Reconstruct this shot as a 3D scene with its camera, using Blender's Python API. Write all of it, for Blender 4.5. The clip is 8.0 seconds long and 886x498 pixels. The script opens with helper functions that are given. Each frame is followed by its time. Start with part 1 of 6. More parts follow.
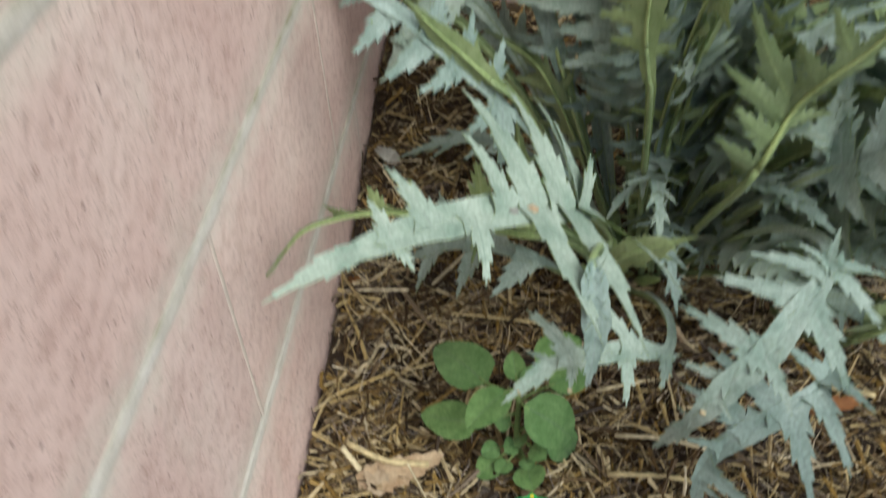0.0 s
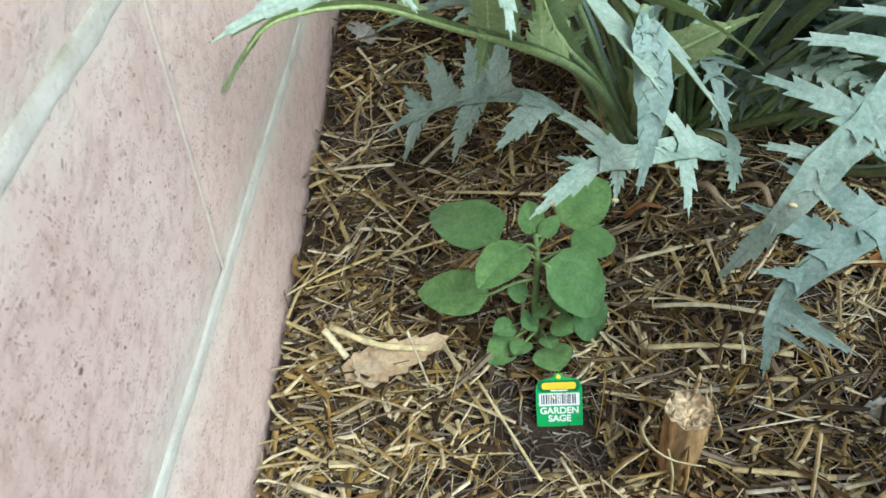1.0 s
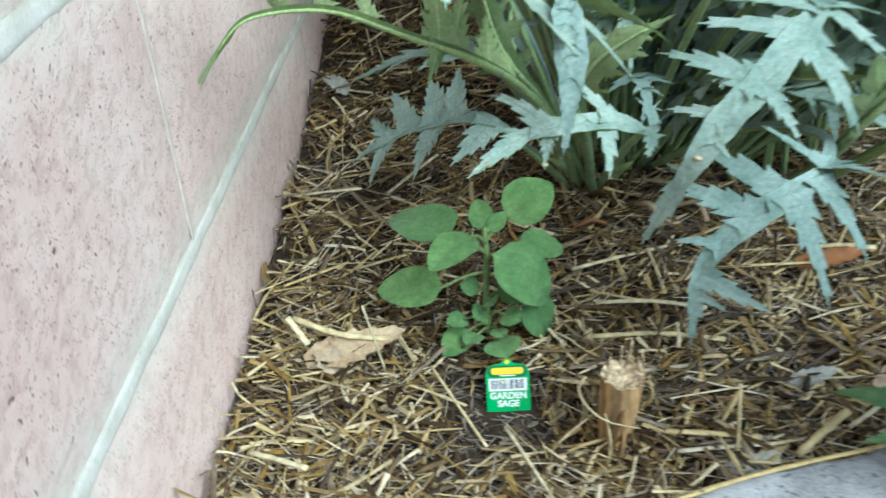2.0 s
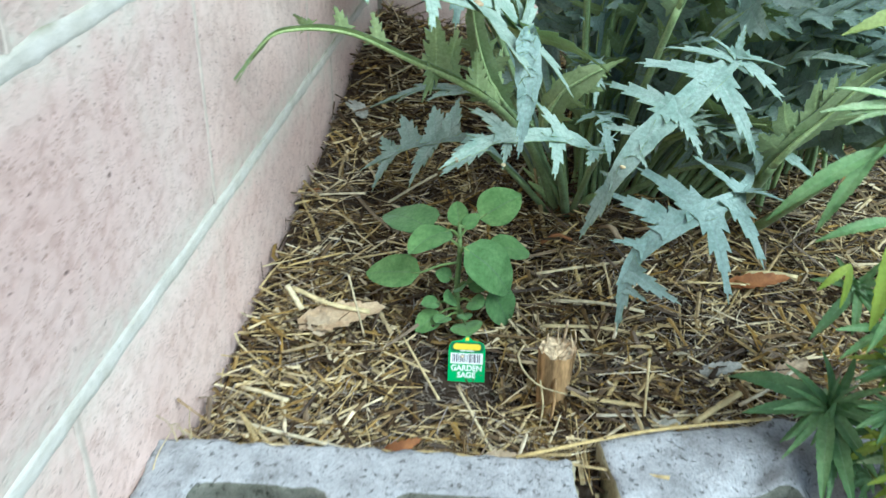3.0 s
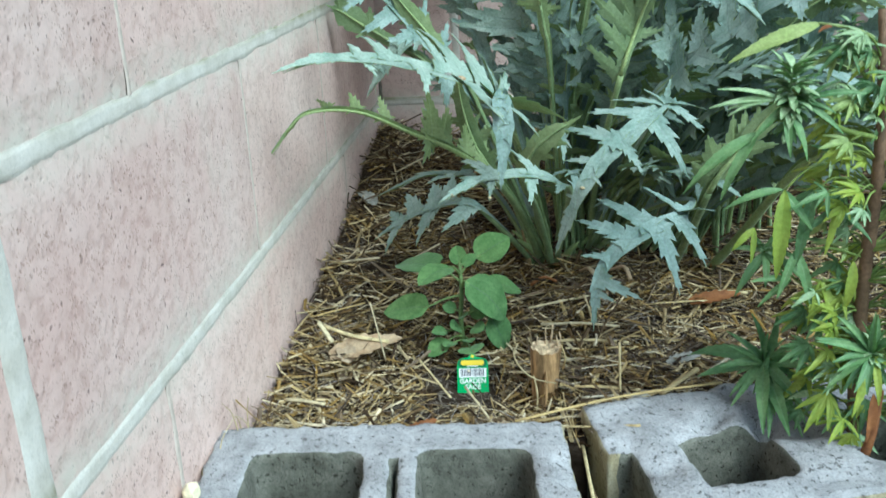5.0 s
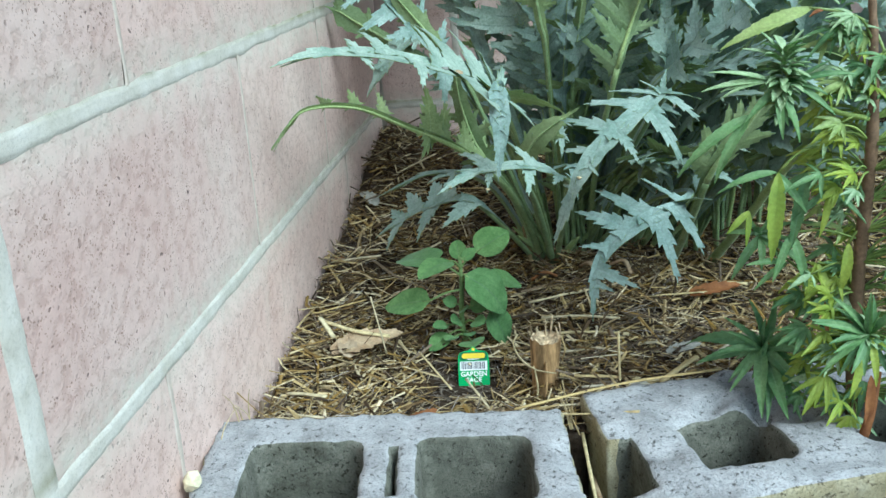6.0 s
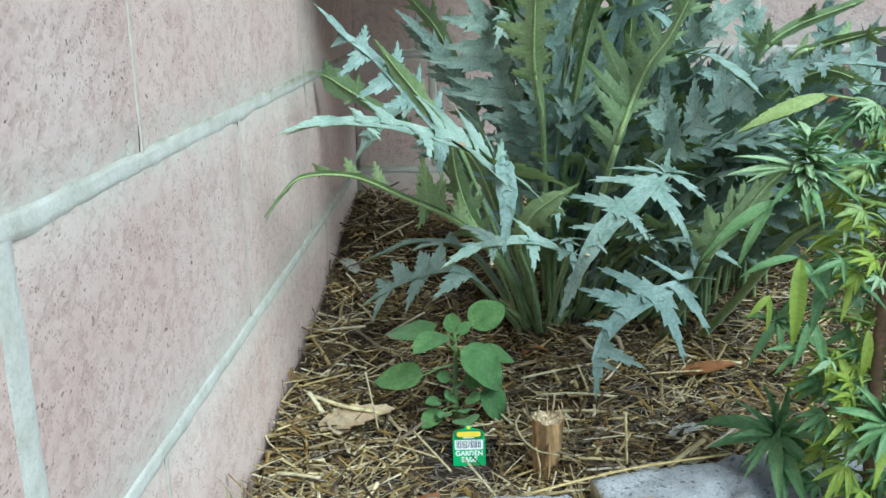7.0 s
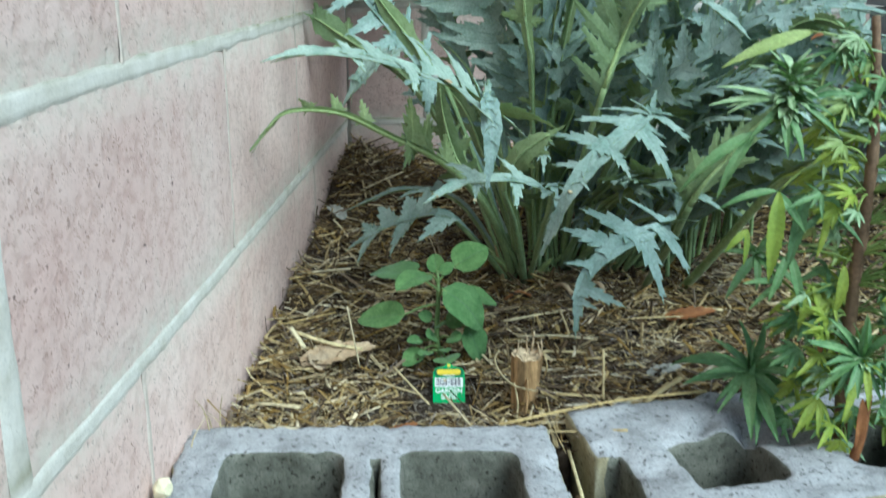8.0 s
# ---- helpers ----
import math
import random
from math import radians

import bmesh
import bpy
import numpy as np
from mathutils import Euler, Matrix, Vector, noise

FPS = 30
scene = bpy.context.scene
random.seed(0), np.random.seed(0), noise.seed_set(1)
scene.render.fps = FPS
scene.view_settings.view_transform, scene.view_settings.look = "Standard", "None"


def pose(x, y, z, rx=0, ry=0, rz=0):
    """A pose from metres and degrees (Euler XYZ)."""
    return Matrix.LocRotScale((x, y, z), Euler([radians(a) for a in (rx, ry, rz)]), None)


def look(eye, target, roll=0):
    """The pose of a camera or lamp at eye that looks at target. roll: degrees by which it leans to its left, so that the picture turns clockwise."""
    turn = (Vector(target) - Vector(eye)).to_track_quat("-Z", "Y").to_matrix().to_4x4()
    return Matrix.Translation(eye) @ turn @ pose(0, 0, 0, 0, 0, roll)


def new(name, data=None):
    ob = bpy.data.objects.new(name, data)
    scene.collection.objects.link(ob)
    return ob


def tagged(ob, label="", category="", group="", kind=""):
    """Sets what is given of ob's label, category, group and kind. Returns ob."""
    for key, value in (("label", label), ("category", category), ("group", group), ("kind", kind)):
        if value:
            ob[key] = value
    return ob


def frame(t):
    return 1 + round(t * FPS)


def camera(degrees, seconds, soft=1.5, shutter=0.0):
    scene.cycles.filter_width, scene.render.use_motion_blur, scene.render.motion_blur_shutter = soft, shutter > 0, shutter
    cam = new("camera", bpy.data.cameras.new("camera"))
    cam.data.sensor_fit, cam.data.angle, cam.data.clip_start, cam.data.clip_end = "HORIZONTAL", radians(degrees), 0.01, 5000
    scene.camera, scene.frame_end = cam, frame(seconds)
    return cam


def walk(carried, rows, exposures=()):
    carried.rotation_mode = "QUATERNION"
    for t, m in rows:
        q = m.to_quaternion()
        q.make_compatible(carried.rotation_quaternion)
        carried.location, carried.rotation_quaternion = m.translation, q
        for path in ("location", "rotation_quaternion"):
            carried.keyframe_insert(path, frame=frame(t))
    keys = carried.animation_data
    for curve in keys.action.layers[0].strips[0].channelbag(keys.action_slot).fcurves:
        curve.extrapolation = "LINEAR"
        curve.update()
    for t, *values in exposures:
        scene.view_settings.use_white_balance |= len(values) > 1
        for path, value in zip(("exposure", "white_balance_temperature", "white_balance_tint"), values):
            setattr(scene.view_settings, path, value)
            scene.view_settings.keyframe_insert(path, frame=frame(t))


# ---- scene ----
cam = camera(52.5, 8.0, shutter=0.5)
PATH = [
    (0, (0.288, -0.107, 0.872), (0.047, 1.3, -0.466), -6.2),
    (0.5, (0.279, -0.108, 0.699), (0.051, 1.3, -0.665), -6.2),
    (1, (0.233, -0.097, 0.623), (0.072, 1.3, -0.652), -6.3),
    (1.5, (0.234, -0.114, 0.569), (0.1, 1.3, -0.522), -6.0),
    (2, (0.27, -0.233, 0.556), (0.138, 1.3, -0.472), -5.0),
    (2.2, (0.298, -0.259, 0.579), (0.168, 1.3, -0.415), -3.9),
    (3.3, (0.34, -0.502, 0.561), (0.116, 1.3, -0.361), 0.0),
    (3.5, (0.332, -0.566, 0.549), (0.089, 1.3, -0.308), -0.8),
    (4, (0.365, -0.63, 0.549), (0.142, 1.3, -0.282), -0.3),
    (4.5, (0.394, -0.669, 0.473), (0.167, 1.3, -0.299), -2.0),
    (5, (0.37, -0.666, 0.53), (0.131, 1.3, -0.188), -4.2),
    (5.2, (0.37, -0.662, 0.54), (0.125, 1.3, -0.189), -4.7),
    (6.3, (0.383, -0.684, 0.5), (0.13, 1.3, -0.154), -5.0),
    (6.5, (0.357, -0.67, 0.533), (0.138, 1.3, -0.084), -4.9),
    (7, (0.304, -0.652, 0.52), (0.193, 1.3, -0.023), -2.6),
    (7.5, (0.295, -0.656, 0.502), (0.215, 1.3, -0.039), -1.4),
    (8, (0.318, -0.667, 0.475), (0.216, 1.3, -0.135), -1.2),
]
walk(cam, [(t, look(eye, target, roll)) for t, eye, target, roll in PATH], [(0, 0.74, 6200, 6), (0.5, 0.88, 5800, 1), (1, 1.16, 5550, -3), (2, 1.30, 5200, -7), (3.5, 1.31, 5180, -8), (4.5, 1.05, 5180, -9), (5, 1.12, 5180, -9), (6.5, 1.08, 5160, -9), (7.5, 1.0, 5150, -10), (8, 1.04, 5150, -10)])


# world, sun
world = bpy.data.worlds.new("world")
scene.world = world
world.use_nodes = True
wn = world.node_tree.nodes
sky = wn.new("ShaderNodeTexSky")
sky.sky_type, sky.sun_disc = "NISHITA", False
sky.sun_elevation, sky.sun_rotation = radians(46.6), radians(128)
sky.air_density, sky.dust_density, sky.ozone_density = 1.0, 2.5, 1.0
world.node_tree.links.new(sky.outputs[0], wn["Background"].inputs[0])
wn["Background"].inputs[1].default_value = 0.062

sun = new("sun", bpy.data.lights.new("sun", "SUN"))
sun.data.energy, sun.data.angle, sun.data.color = 2.15, radians(42), (1.0, 0.97, 0.93)
sun.matrix_world = look((1.90, -0.85, 2.15), (0.3, 0.4, 0))

# ---- materials ----
COURSE = 0.2615   # height of a wall course with its joint


def material(name, rough=0.8, spec=0.3):
    m = bpy.data.materials.new(name)
    m.use_nodes = True
    b = m.node_tree.nodes["Principled BSDF"]
    b.inputs["Roughness"].default_value = rough
    b.inputs["Specular IOR Level"].default_value = spec
    return m, m.node_tree, b


def coords(nt, scale=(1, 1, 1), space="Object"):
    tc = nt.nodes.new("ShaderNodeTexCoord") if space != "World" else nt.nodes.new("ShaderNodeNewGeometry")
    mp = nt.nodes.new("ShaderNodeMapping")
    mp.inputs["Scale"].default_value = scale
    nt.links.new(tc.outputs["Position" if space == "World" else space], mp.inputs[0])
    return mp.outputs[0]


def noise_tex(nt, vec, scale, detail=4, rough=0.6):
    n = nt.nodes.new("ShaderNodeTexNoise")
    n.inputs["Scale"].default_value, n.inputs["Detail"].default_value, n.inputs["Roughness"].default_value = scale, detail, rough
    nt.links.new(vec, n.inputs["Vector"])
    return n.outputs["Fac"]


def ramp(nt, fac, stops):
    r = nt.nodes.new("ShaderNodeValToRGB")
    el = r.color_ramp.elements
    while len(el) < len(stops):
        el.new(0.5)
    for e, (p, c) in zip(el, stops):
        e.position = p
        e.color = (*c, 1) if len(c) == 3 else c
    nt.links.new(fac, r.inputs[0])
    return r.outputs[0]


def mix(nt, fac, a, b, mode="MIX"):
    n = nt.nodes.new("ShaderNodeMix")
    n.data_type, n.blend_type = "RGBA", mode
    if isinstance(fac, (int, float)):
        n.inputs[0].default_value = fac
    else:
        nt.links.new(fac, n.inputs[0])
    for sock, v in ((n.inputs[6], a), (n.inputs[7], b)):
        if isinstance(v, tuple):
            sock.default_value = (*v, 1)
        else:
            nt.links.new(v, sock)
    return n.outputs[2]


def grey(v):
    return (v, v, v)


def bump(nt, b, height, strength=0.3, distance=0.002):
    n = nt.nodes.new("ShaderNodeBump")
    n.inputs["Strength"].default_value, n.inputs["Distance"].default_value = strength, distance
    nt.links.new(height, n.inputs["Height"])
    nt.links.new(n.outputs[0], b.inputs["Normal"])


def mat_wall_block():
    m, nt, b = material("pink_block", 0.9, 0.15)
    v = coords(nt, space="World")
    vs = coords(nt, (1, 1.0, 1.1), "World")
    big = ramp(nt, noise_tex(nt, v, 5, 3), [(0.3, (0.58, 0.425, 0.38)), (0.55, (0.64, 0.50, 0.45)), (0.75, (0.675, 0.555, 0.50))])
    info = nt.nodes.new("ShaderNodeObjectInfo")
    tint = ramp(nt, info.outputs["Random"], [(0, (0.94, 0.93, 0.93)), (1, (1.06, 1.04, 1.02))])
    c = mix(nt, 1.0, big, tint, "MULTIPLY")
    mott = ramp(nt, noise_tex(nt, vs, 70, 4, 0.6), [(0.36, (0.62, 0.54, 0.50)), (0.50, (0.95, 0.93, 0.92)), (0.64, (1.08, 1.08, 1.08))])
    c = mix(nt, 0.36, c, mott, "MULTIPLY")
    vo = nt.nodes.new("ShaderNodeTexVoronoi")
    vo.inputs["Scale"].default_value, vo.inputs["Randomness"].default_value = 120, 1.0
    wob = nt.nodes.new("ShaderNodeTexNoise")
    wob.inputs["Scale"].default_value = 90
    nt.links.new(v, wob.inputs["Vector"])
    warped = mix(nt, 0.012, vs, wob.outputs["Color"])
    nt.links.new(warped, vo.inputs["Vector"])
    pits = ramp(nt, vo.outputs["Distance"], [(0.14, grey(1)), (0.26, grey(0))])
    few = ramp(nt, vo.outputs["Color"], [(0.56, grey(0)), (0.72, grey(1))])
    pits = mix(nt, 1.0, pits, few, "MULTIPLY")
    patch = ramp(nt, noise_tex(nt, v, 30, 2), [(0.35, grey(0.15)), (0.65, grey(0.9))])
    pf = mix(nt, 1.0, pits, patch, "MULTIPLY")
    vf = nt.nodes.new("ShaderNodeTexVoronoi")
    vf.inputs["Scale"].default_value = 300
    nt.links.new(warped, vf.inputs["Vector"])
    specks = mix(nt, 1.0, ramp(nt, vf.outputs["Distance"], [(0.24, grey(1)), (0.40, grey(0))]), ramp(nt, vf.outputs["Color"], [(0.34, grey(0)), (0.55, grey(0.85))]), "MULTIPLY")
    specks = mix(nt, 1.0, specks, ramp(nt, noise_tex(nt, v, 42, 3), [(0.38, grey(0.1)), (0.62, grey(1))]), "MULTIPLY")
    c = mix(nt, specks, c, (0.24, 0.16, 0.125))
    c = mix(nt, pf, c, (0.13, 0.09, 0.085))
    smear = ramp(nt, noise_tex(nt, coords(nt, (1, 2, 0.8), "World"), 6, 4), [(0.58, grey(0)), (0.78, grey(0.35))])
    c = mix(nt, smear, c, (0.60, 0.55, 0.47))
    xyz = nt.nodes.new("ShaderNodeSeparateXYZ")
    nt.links.new(v, xyz.inputs[0])
    def sums(op, a, k):
        n = nt.nodes.new("ShaderNodeMath")
        n.operation = op
        nt.links.new(a, n.inputs[0])
        n.inputs[1].default_value = k
        return n.outputs[0]
    z = sums("ADD", xyz.outputs[2], -0.139 + COURSE / 2 + 10 * COURSE)
    off = sums("ABSOLUTE", sums("ADD", sums("MODULO", z, COURSE), -COURSE / 2), 0)
    near = ramp(nt, off, [(0.008, grey(1)), (0.018, grey(0.62)), (0.050, grey(0))])
    rag = ramp(nt, noise_tex(nt, coords(nt, (1, 1, 1.6), "World"), 34, 5, 0.65), [(0.36, grey(0.25)), (0.62, grey(0.95))])
    c = mix(nt, mix(nt, 1.0, near, rag, "MULTIPLY"), c, (0.60, 0.555, 0.475))
    nt.links.new(c, b.inputs["Base Color"])
    h = mix(nt, pf, mott, (0, 0, 0))
    bump(nt, b, h, 0.5, 0.002)
    return m


def mat_mortar():
    m, nt, b = material("pale_mortar", 0.9, 0.15)
    v = coords(nt, space="World")
    c = ramp(nt, noise_tex(nt, v, 28, 5), [(0.3, (0.50, 0.47, 0.40)), (0.5, (0.60, 0.57, 0.505)), (0.7, (0.68, 0.65, 0.59))])
    dirt = ramp(nt, noise_tex(nt, v, 75, 4), [(0.64, grey(0)), (0.78, grey(0.6))])
    c = mix(nt, dirt, c, (0.30, 0.30, 0.20))
    xyz = nt.nodes.new("ShaderNodeSeparateXYZ")
    nt.links.new(v, xyz.inputs[0])
    z = xyz.outputs[2]
    for op, k in (("ADD", -0.139 + COURSE / 2 + 10 * COURSE), ("MODULO", COURSE)):
        n = nt.nodes.new("ShaderNodeMath")
        n.operation = op
        nt.links.new(z, n.inputs[0])
        n.inputs[1].default_value = k
        z = n.outputs[0]
    upper = ramp(nt, z, [(COURSE / 2 + 0.001, grey(0)), (COURSE / 2 + 0.0055, grey(0.45)), (COURSE / 2 + 0.0095, grey(1)), (COURSE / 2 + 0.014, grey(0.8)), (COURSE / 2 + 0.022, grey(0))])
    algae = mix(nt, 1.0, upper, ramp(nt, noise_tex(nt, coords(nt, (1, 1, 0.4), "World"), 22, 4), [(0.38, grey(0.35)), (0.62, grey(1.0))]), "MULTIPLY")
    c = mix(nt, algae, c, (0.25, 0.235, 0.145))
    grit = ramp(nt, noise_tex(nt, v, 340, 4, 0.75), [(0.34, grey(0.45)), (0.5, grey(1.0)), (0.7, grey(1.12))])
    c = mix(nt, 0.22, c, grit, "MULTIPLY")
    nt.links.new(c, b.inputs["Base Color"])
    bump(nt, b, grit, 0.35, 0.0015)
    return m


def mat_cement(name, lo, mid, hi, pit):
    m, nt, b = material(name, 0.95, 0.1)
    v = coords(nt, space="World")
    c = ramp(nt, noise_tex(nt, v, 22, 6, 0.7), [(0.3, lo), (0.5, mid), (0.7, hi)])
    fine = ramp(nt, noise_tex(nt, v, 430, 4, 0.75), [(0.36, grey(0.66)), (0.52, grey(1.0)), (0.7, grey(1.1))])
    c = mix(nt, 0.8, c, fine, "MULTIPLY")
    pits = ramp(nt, noise_tex(nt, v, 130, 5, 0.72), [(0.375, grey(0.85)), (0.425, grey(0))])
    c = mix(nt, pits, c, pit)
    nt.links.new(c, b.inputs["Base Color"])
    bump(nt, b, mix(nt, pits, fine, (0, 0, 0)), 0.7, 0.003)
    return m


def mat_soil():
    m, nt, b = material("dark_soil", 0.95, 0.1)
    v = coords(nt, space="World")
    c = ramp(nt, noise_tex(nt, v, 60, 6, 0.7), [(0.3, (0.022, 0.015, 0.010)), (0.55, (0.055, 0.040, 0.028)), (0.75, (0.10, 0.078, 0.058))])
    nt.links.new(c, b.inputs["Base Color"])
    bump(nt, b, noise_tex(nt, v, 180, 5, 0.7), 0.8, 0.006)
    return m


def mat_straw(name, stops, rand="Island"):
    m, nt, b = material(name, 0.6, 0.3)
    if rand == "Island":
        g = nt.nodes.new("ShaderNodeNewGeometry")
        r = g.outputs["Random Per Island"]
    else:
        r = nt.nodes.new("ShaderNodeObjectInfo").outputs["Random"]
    c = ramp(nt, r, stops)
    v = coords(nt, space="World")
    stain = ramp(nt, noise_tex(nt, v, 130, 4), [(0.38, grey(0.62)), (0.62, grey(1.1))])
    c = mix(nt, 0.8, c, stain, "MULTIPLY")
    nt.links.new(c, b.inputs["Base Color"])
    bump(nt, b, noise_tex(nt, v, 600, 2), 0.25, 0.001)
    return m


def mat_leaf(name, lo, hi, rough=0.6, spec=0.3, trans=0.25, trans_col=(0.2, 0.35, 0.05), mottle=40, fuzz=0.0, blotch=None):
    m, nt, b = material(name, rough, spec)
    v = coords(nt, space="World")
    c = ramp(nt, noise_tex(nt, v, mottle, 4), [(0.3, lo), (0.7, hi)])
    info = nt.nodes.new("ShaderNodeObjectInfo")
    tint = ramp(nt, info.outputs["Random"], [(0, (0.86, 0.9, 0.92)), (1, (1.1, 1.08, 1.0))])
    c = mix(nt, 1.0, c, tint, "MULTIPLY")
    fine = ramp(nt, noise_tex(nt, v, 260, 4, 0.7), [(0.34, grey(0.66)), (0.66, grey(1.20))])
    c = mix(nt, 0.8, c, fine, "MULTIPLY")
    if blotch:
        f = ramp(nt, noise_tex(nt, v, 55, 4, 0.7), [(0.60, grey(0)), (0.72, grey(0.8))])
        c = mix(nt, f, c, blotch)
    nt.links.new(c, b.inputs["Base Color"])
    if fuzz:
        b.inputs["Sheen Weight"].default_value = fuzz
        b.inputs["Sheen Roughness"].default_value = 0.5
        b.inputs["Sheen Tint"].default_value = (0.85, 0.95, 0.95, 1)
    bump(nt, b, noise_tex(nt, v, 200, 4, 0.65), 0.5, 0.002)
    t = nt.nodes.new("ShaderNodeBsdfTranslucent")
    t.inputs[0].default_value = (*trans_col, 1)
    ms = nt.nodes.new("ShaderNodeMixShader")
    ms.inputs[0].default_value = trans
    out = nt.nodes["Material Output"]
    nt.links.new(b.outputs[0], ms.inputs[1])
    nt.links.new(t.outputs[0], ms.inputs[2])
    nt.links.new(ms.outputs[0], out.inputs[0])
    return m


def mat_plain(name, col, rough=0.5, spec=0.4, var=0.12, scale=60, stretch=(1, 1, 1)):
    m, nt, b = material(name, rough, spec)
    v = coords(nt, stretch, "World")
    lo, hi = tuple(x * (1 - var) for x in col), tuple(min(1, x * (1 + var)) for x in col)
    nt.links.new(ramp(nt, noise_tex(nt, v, scale, 4), [(0.35, lo), (0.65, hi)]), b.inputs["Base Color"])
    return m


M_BLOCK, M_MORTAR, M_SOIL = mat_wall_block(), mat_mortar(), mat_soil()
M_CEM = mat_cement("grey_cement", (0.26, 0.255, 0.255), (0.42, 0.415, 0.42), (0.54, 0.535, 0.54), (0.12, 0.115, 0.11))
M_CEMS = mat_cement("stained_cement", (0.27, 0.23, 0.13), (0.40, 0.355, 0.225), (0.50, 0.46, 0.33), (0.14, 0.12, 0.08))
# core walls: olive stain with the shade of the hollows mixed into the colour
M_CEMSHADE = mat_cement("core_shade_cement", (0.10, 0.10, 0.078), (0.185, 0.185, 0.15), (0.27, 0.265, 0.22), (0.05, 0.05, 0.038))
M_STRAW = mat_straw("straw_mix", [(0, (0.025, 0.015, 0.007)), (0.22, (0.065, 0.038, 0.015)), (0.42, (0.125, 0.078, 0.027)), (0.56, (0.30, 0.19, 0.045)), (0.64, (0.145, 0.11, 0.082)), (0.84, (0.39, 0.29, 0.118)), (1, (0.66, 0.56, 0.36))])
M_CHAFF = mat_straw("grey_chaff", [(0, (0.06, 0.045, 0.033)), (0.5, (0.16, 0.13, 0.10)), (1, (0.30, 0.255, 0.20))])
M_BLEACH = mat_straw("bleached_straw", [(0, (0.40, 0.29, 0.11)), (0.5, (0.50, 0.405, 0.22)), (1, (0.64, 0.56, 0.40))])
M_FIBRE = mat_straw("grey_fibre", [(0, (0.17, 0.14, 0.115)), (0.5, (0.30, 0.26, 0.225)), (1, (0.46, 0.415, 0.38))])
M_STALK = mat_straw("golden_stalk", [(0, (0.50, 0.36, 0.13)), (0.5, (0.56, 0.47, 0.26)), (1, (0.62, 0.56, 0.42))], "Object")
M_TOP = mat_leaf("artichoke_upper", (0.195, 0.285, 0.24), (0.41, 0.50, 0.445), 0.6, 0.3, 0.15, (0.27, 0.42, 0.12), 28, 0.15)
M_VEIN = mat_leaf("artichoke_vein", (0.215, 0.30, 0.255), (0.335, 0.415, 0.36), 0.6, 0.3, 0.06, (0.3, 0.4, 0.1), 50, 0.1)
M_UNDER = mat_leaf("artichoke_under", (0.215, 0.295, 0.13), (0.37, 0.455, 0.245), 0.7, 0.2, 0.25, (0.46, 0.56, 0.10), 30, 0.08)
M_RIB = mat_leaf("artichoke_rib", (0.30, 0.40, 0.155), (0.42, 0.52, 0.24), 0.55, 0.3, 0.06, (0.3, 0.4, 0.1), 50, 0.1)
M_PET = mat_leaf("artichoke_stalk", (0.19, 0.265, 0.11), (0.30, 0.385, 0.19), 0.55, 0.3, 0.04, (0.3, 0.4, 0.1), 50, 0.1)
M_SKIM = mat_plain("thin_mortar_skim", (0.53, 0.455, 0.39), 0.9, 0.15, 0.12, 60)
M_SAGE = mat_leaf("sage_upper", (0.11, 0.22, 0.07), (0.20, 0.34, 0.125), 0.7, 0.2, 0.20, (0.18, 0.36, 0.07), 60, 0.15)
M_SAGEV = mat_leaf("sage_vein", (0.13, 0.22, 0.10), (0.19, 0.29, 0.13), 0.65, 0.25, 0.1, (0.15, 0.35, 0.06), 60)
M_SAGEU = mat_leaf("sage_under", (0.11, 0.20, 0.09), (0.17, 0.28, 0.13), 0.7, 0.2, 0.2, (0.15, 0.35, 0.06), 60, 0.2)
M_SAGEST = mat_leaf("sage_stem", (0.16, 0.24, 0.08), (0.24, 0.33, 0.12), 0.6, 0.3, 0.05, (0.2, 0.4, 0.1), 60)
M_HEMP = mat_leaf("hemp_green", (0.125, 0.255, 0.10), (0.27, 0.41, 0.19), 0.5, 0.35, 0.28, (0.25, 0.48, 0.10), 45)
M_HEMPP = mat_leaf("hemp_pale", (0.32, 0.46, 0.24), (0.50, 0.62, 0.38), 0.55, 0.35, 0.25, (0.25, 0.45, 0.10), 90)
M_HEMPV = mat_leaf("hemp_vein", (0.17, 0.30, 0.135), (0.29, 0.43, 0.21), 0.5, 0.35, 0.2, (0.25, 0.48, 0.10), 60)
M_HEMPY = mat_leaf("hemp_yellowing", (0.32, 0.45, 0.08), (0.50, 0.58, 0.12), 0.5, 0.35, 0.42, (0.50, 0.56, 0.05), 28, 0, (0.52, 0.50, 0.08))
M_HEMPL = mat_leaf("hemp_pale_yellow", (0.36, 0.47, 0.16), (0.52, 0.62, 0.28), 0.55, 0.3, 0.35, (0.45, 0.55, 0.12), 40)
M_HSTEM = mat_leaf("hemp_stem", (0.13, 0.085, 0.05), (0.24, 0.15, 0.09), 0.7, 0.25, 0.02, (0.2, 0.2, 0.1), 70)
M_HSTEMG = mat_leaf("hemp_green_stem", (0.17, 0.25, 0.06), (0.28, 0.36, 0.10), 0.6, 0.3, 0.05, (0.3, 0.4, 0.1), 60)
M_DRY = mat_leaf("dry_tan_leaf", (0.36, 0.25, 0.15), (0.52, 0.41, 0.28), 0.75, 0.2, 0.1, (0.5, 0.3, 0.1), 60, 0, (0.26, 0.17, 0.10))
M_RUST = mat_leaf("dry_rust_leaf", (0.15, 0.062, 0.03), (0.32, 0.15, 0.06), 0.7, 0.2, 0.2, (0.6, 0.25, 0.04), 50)
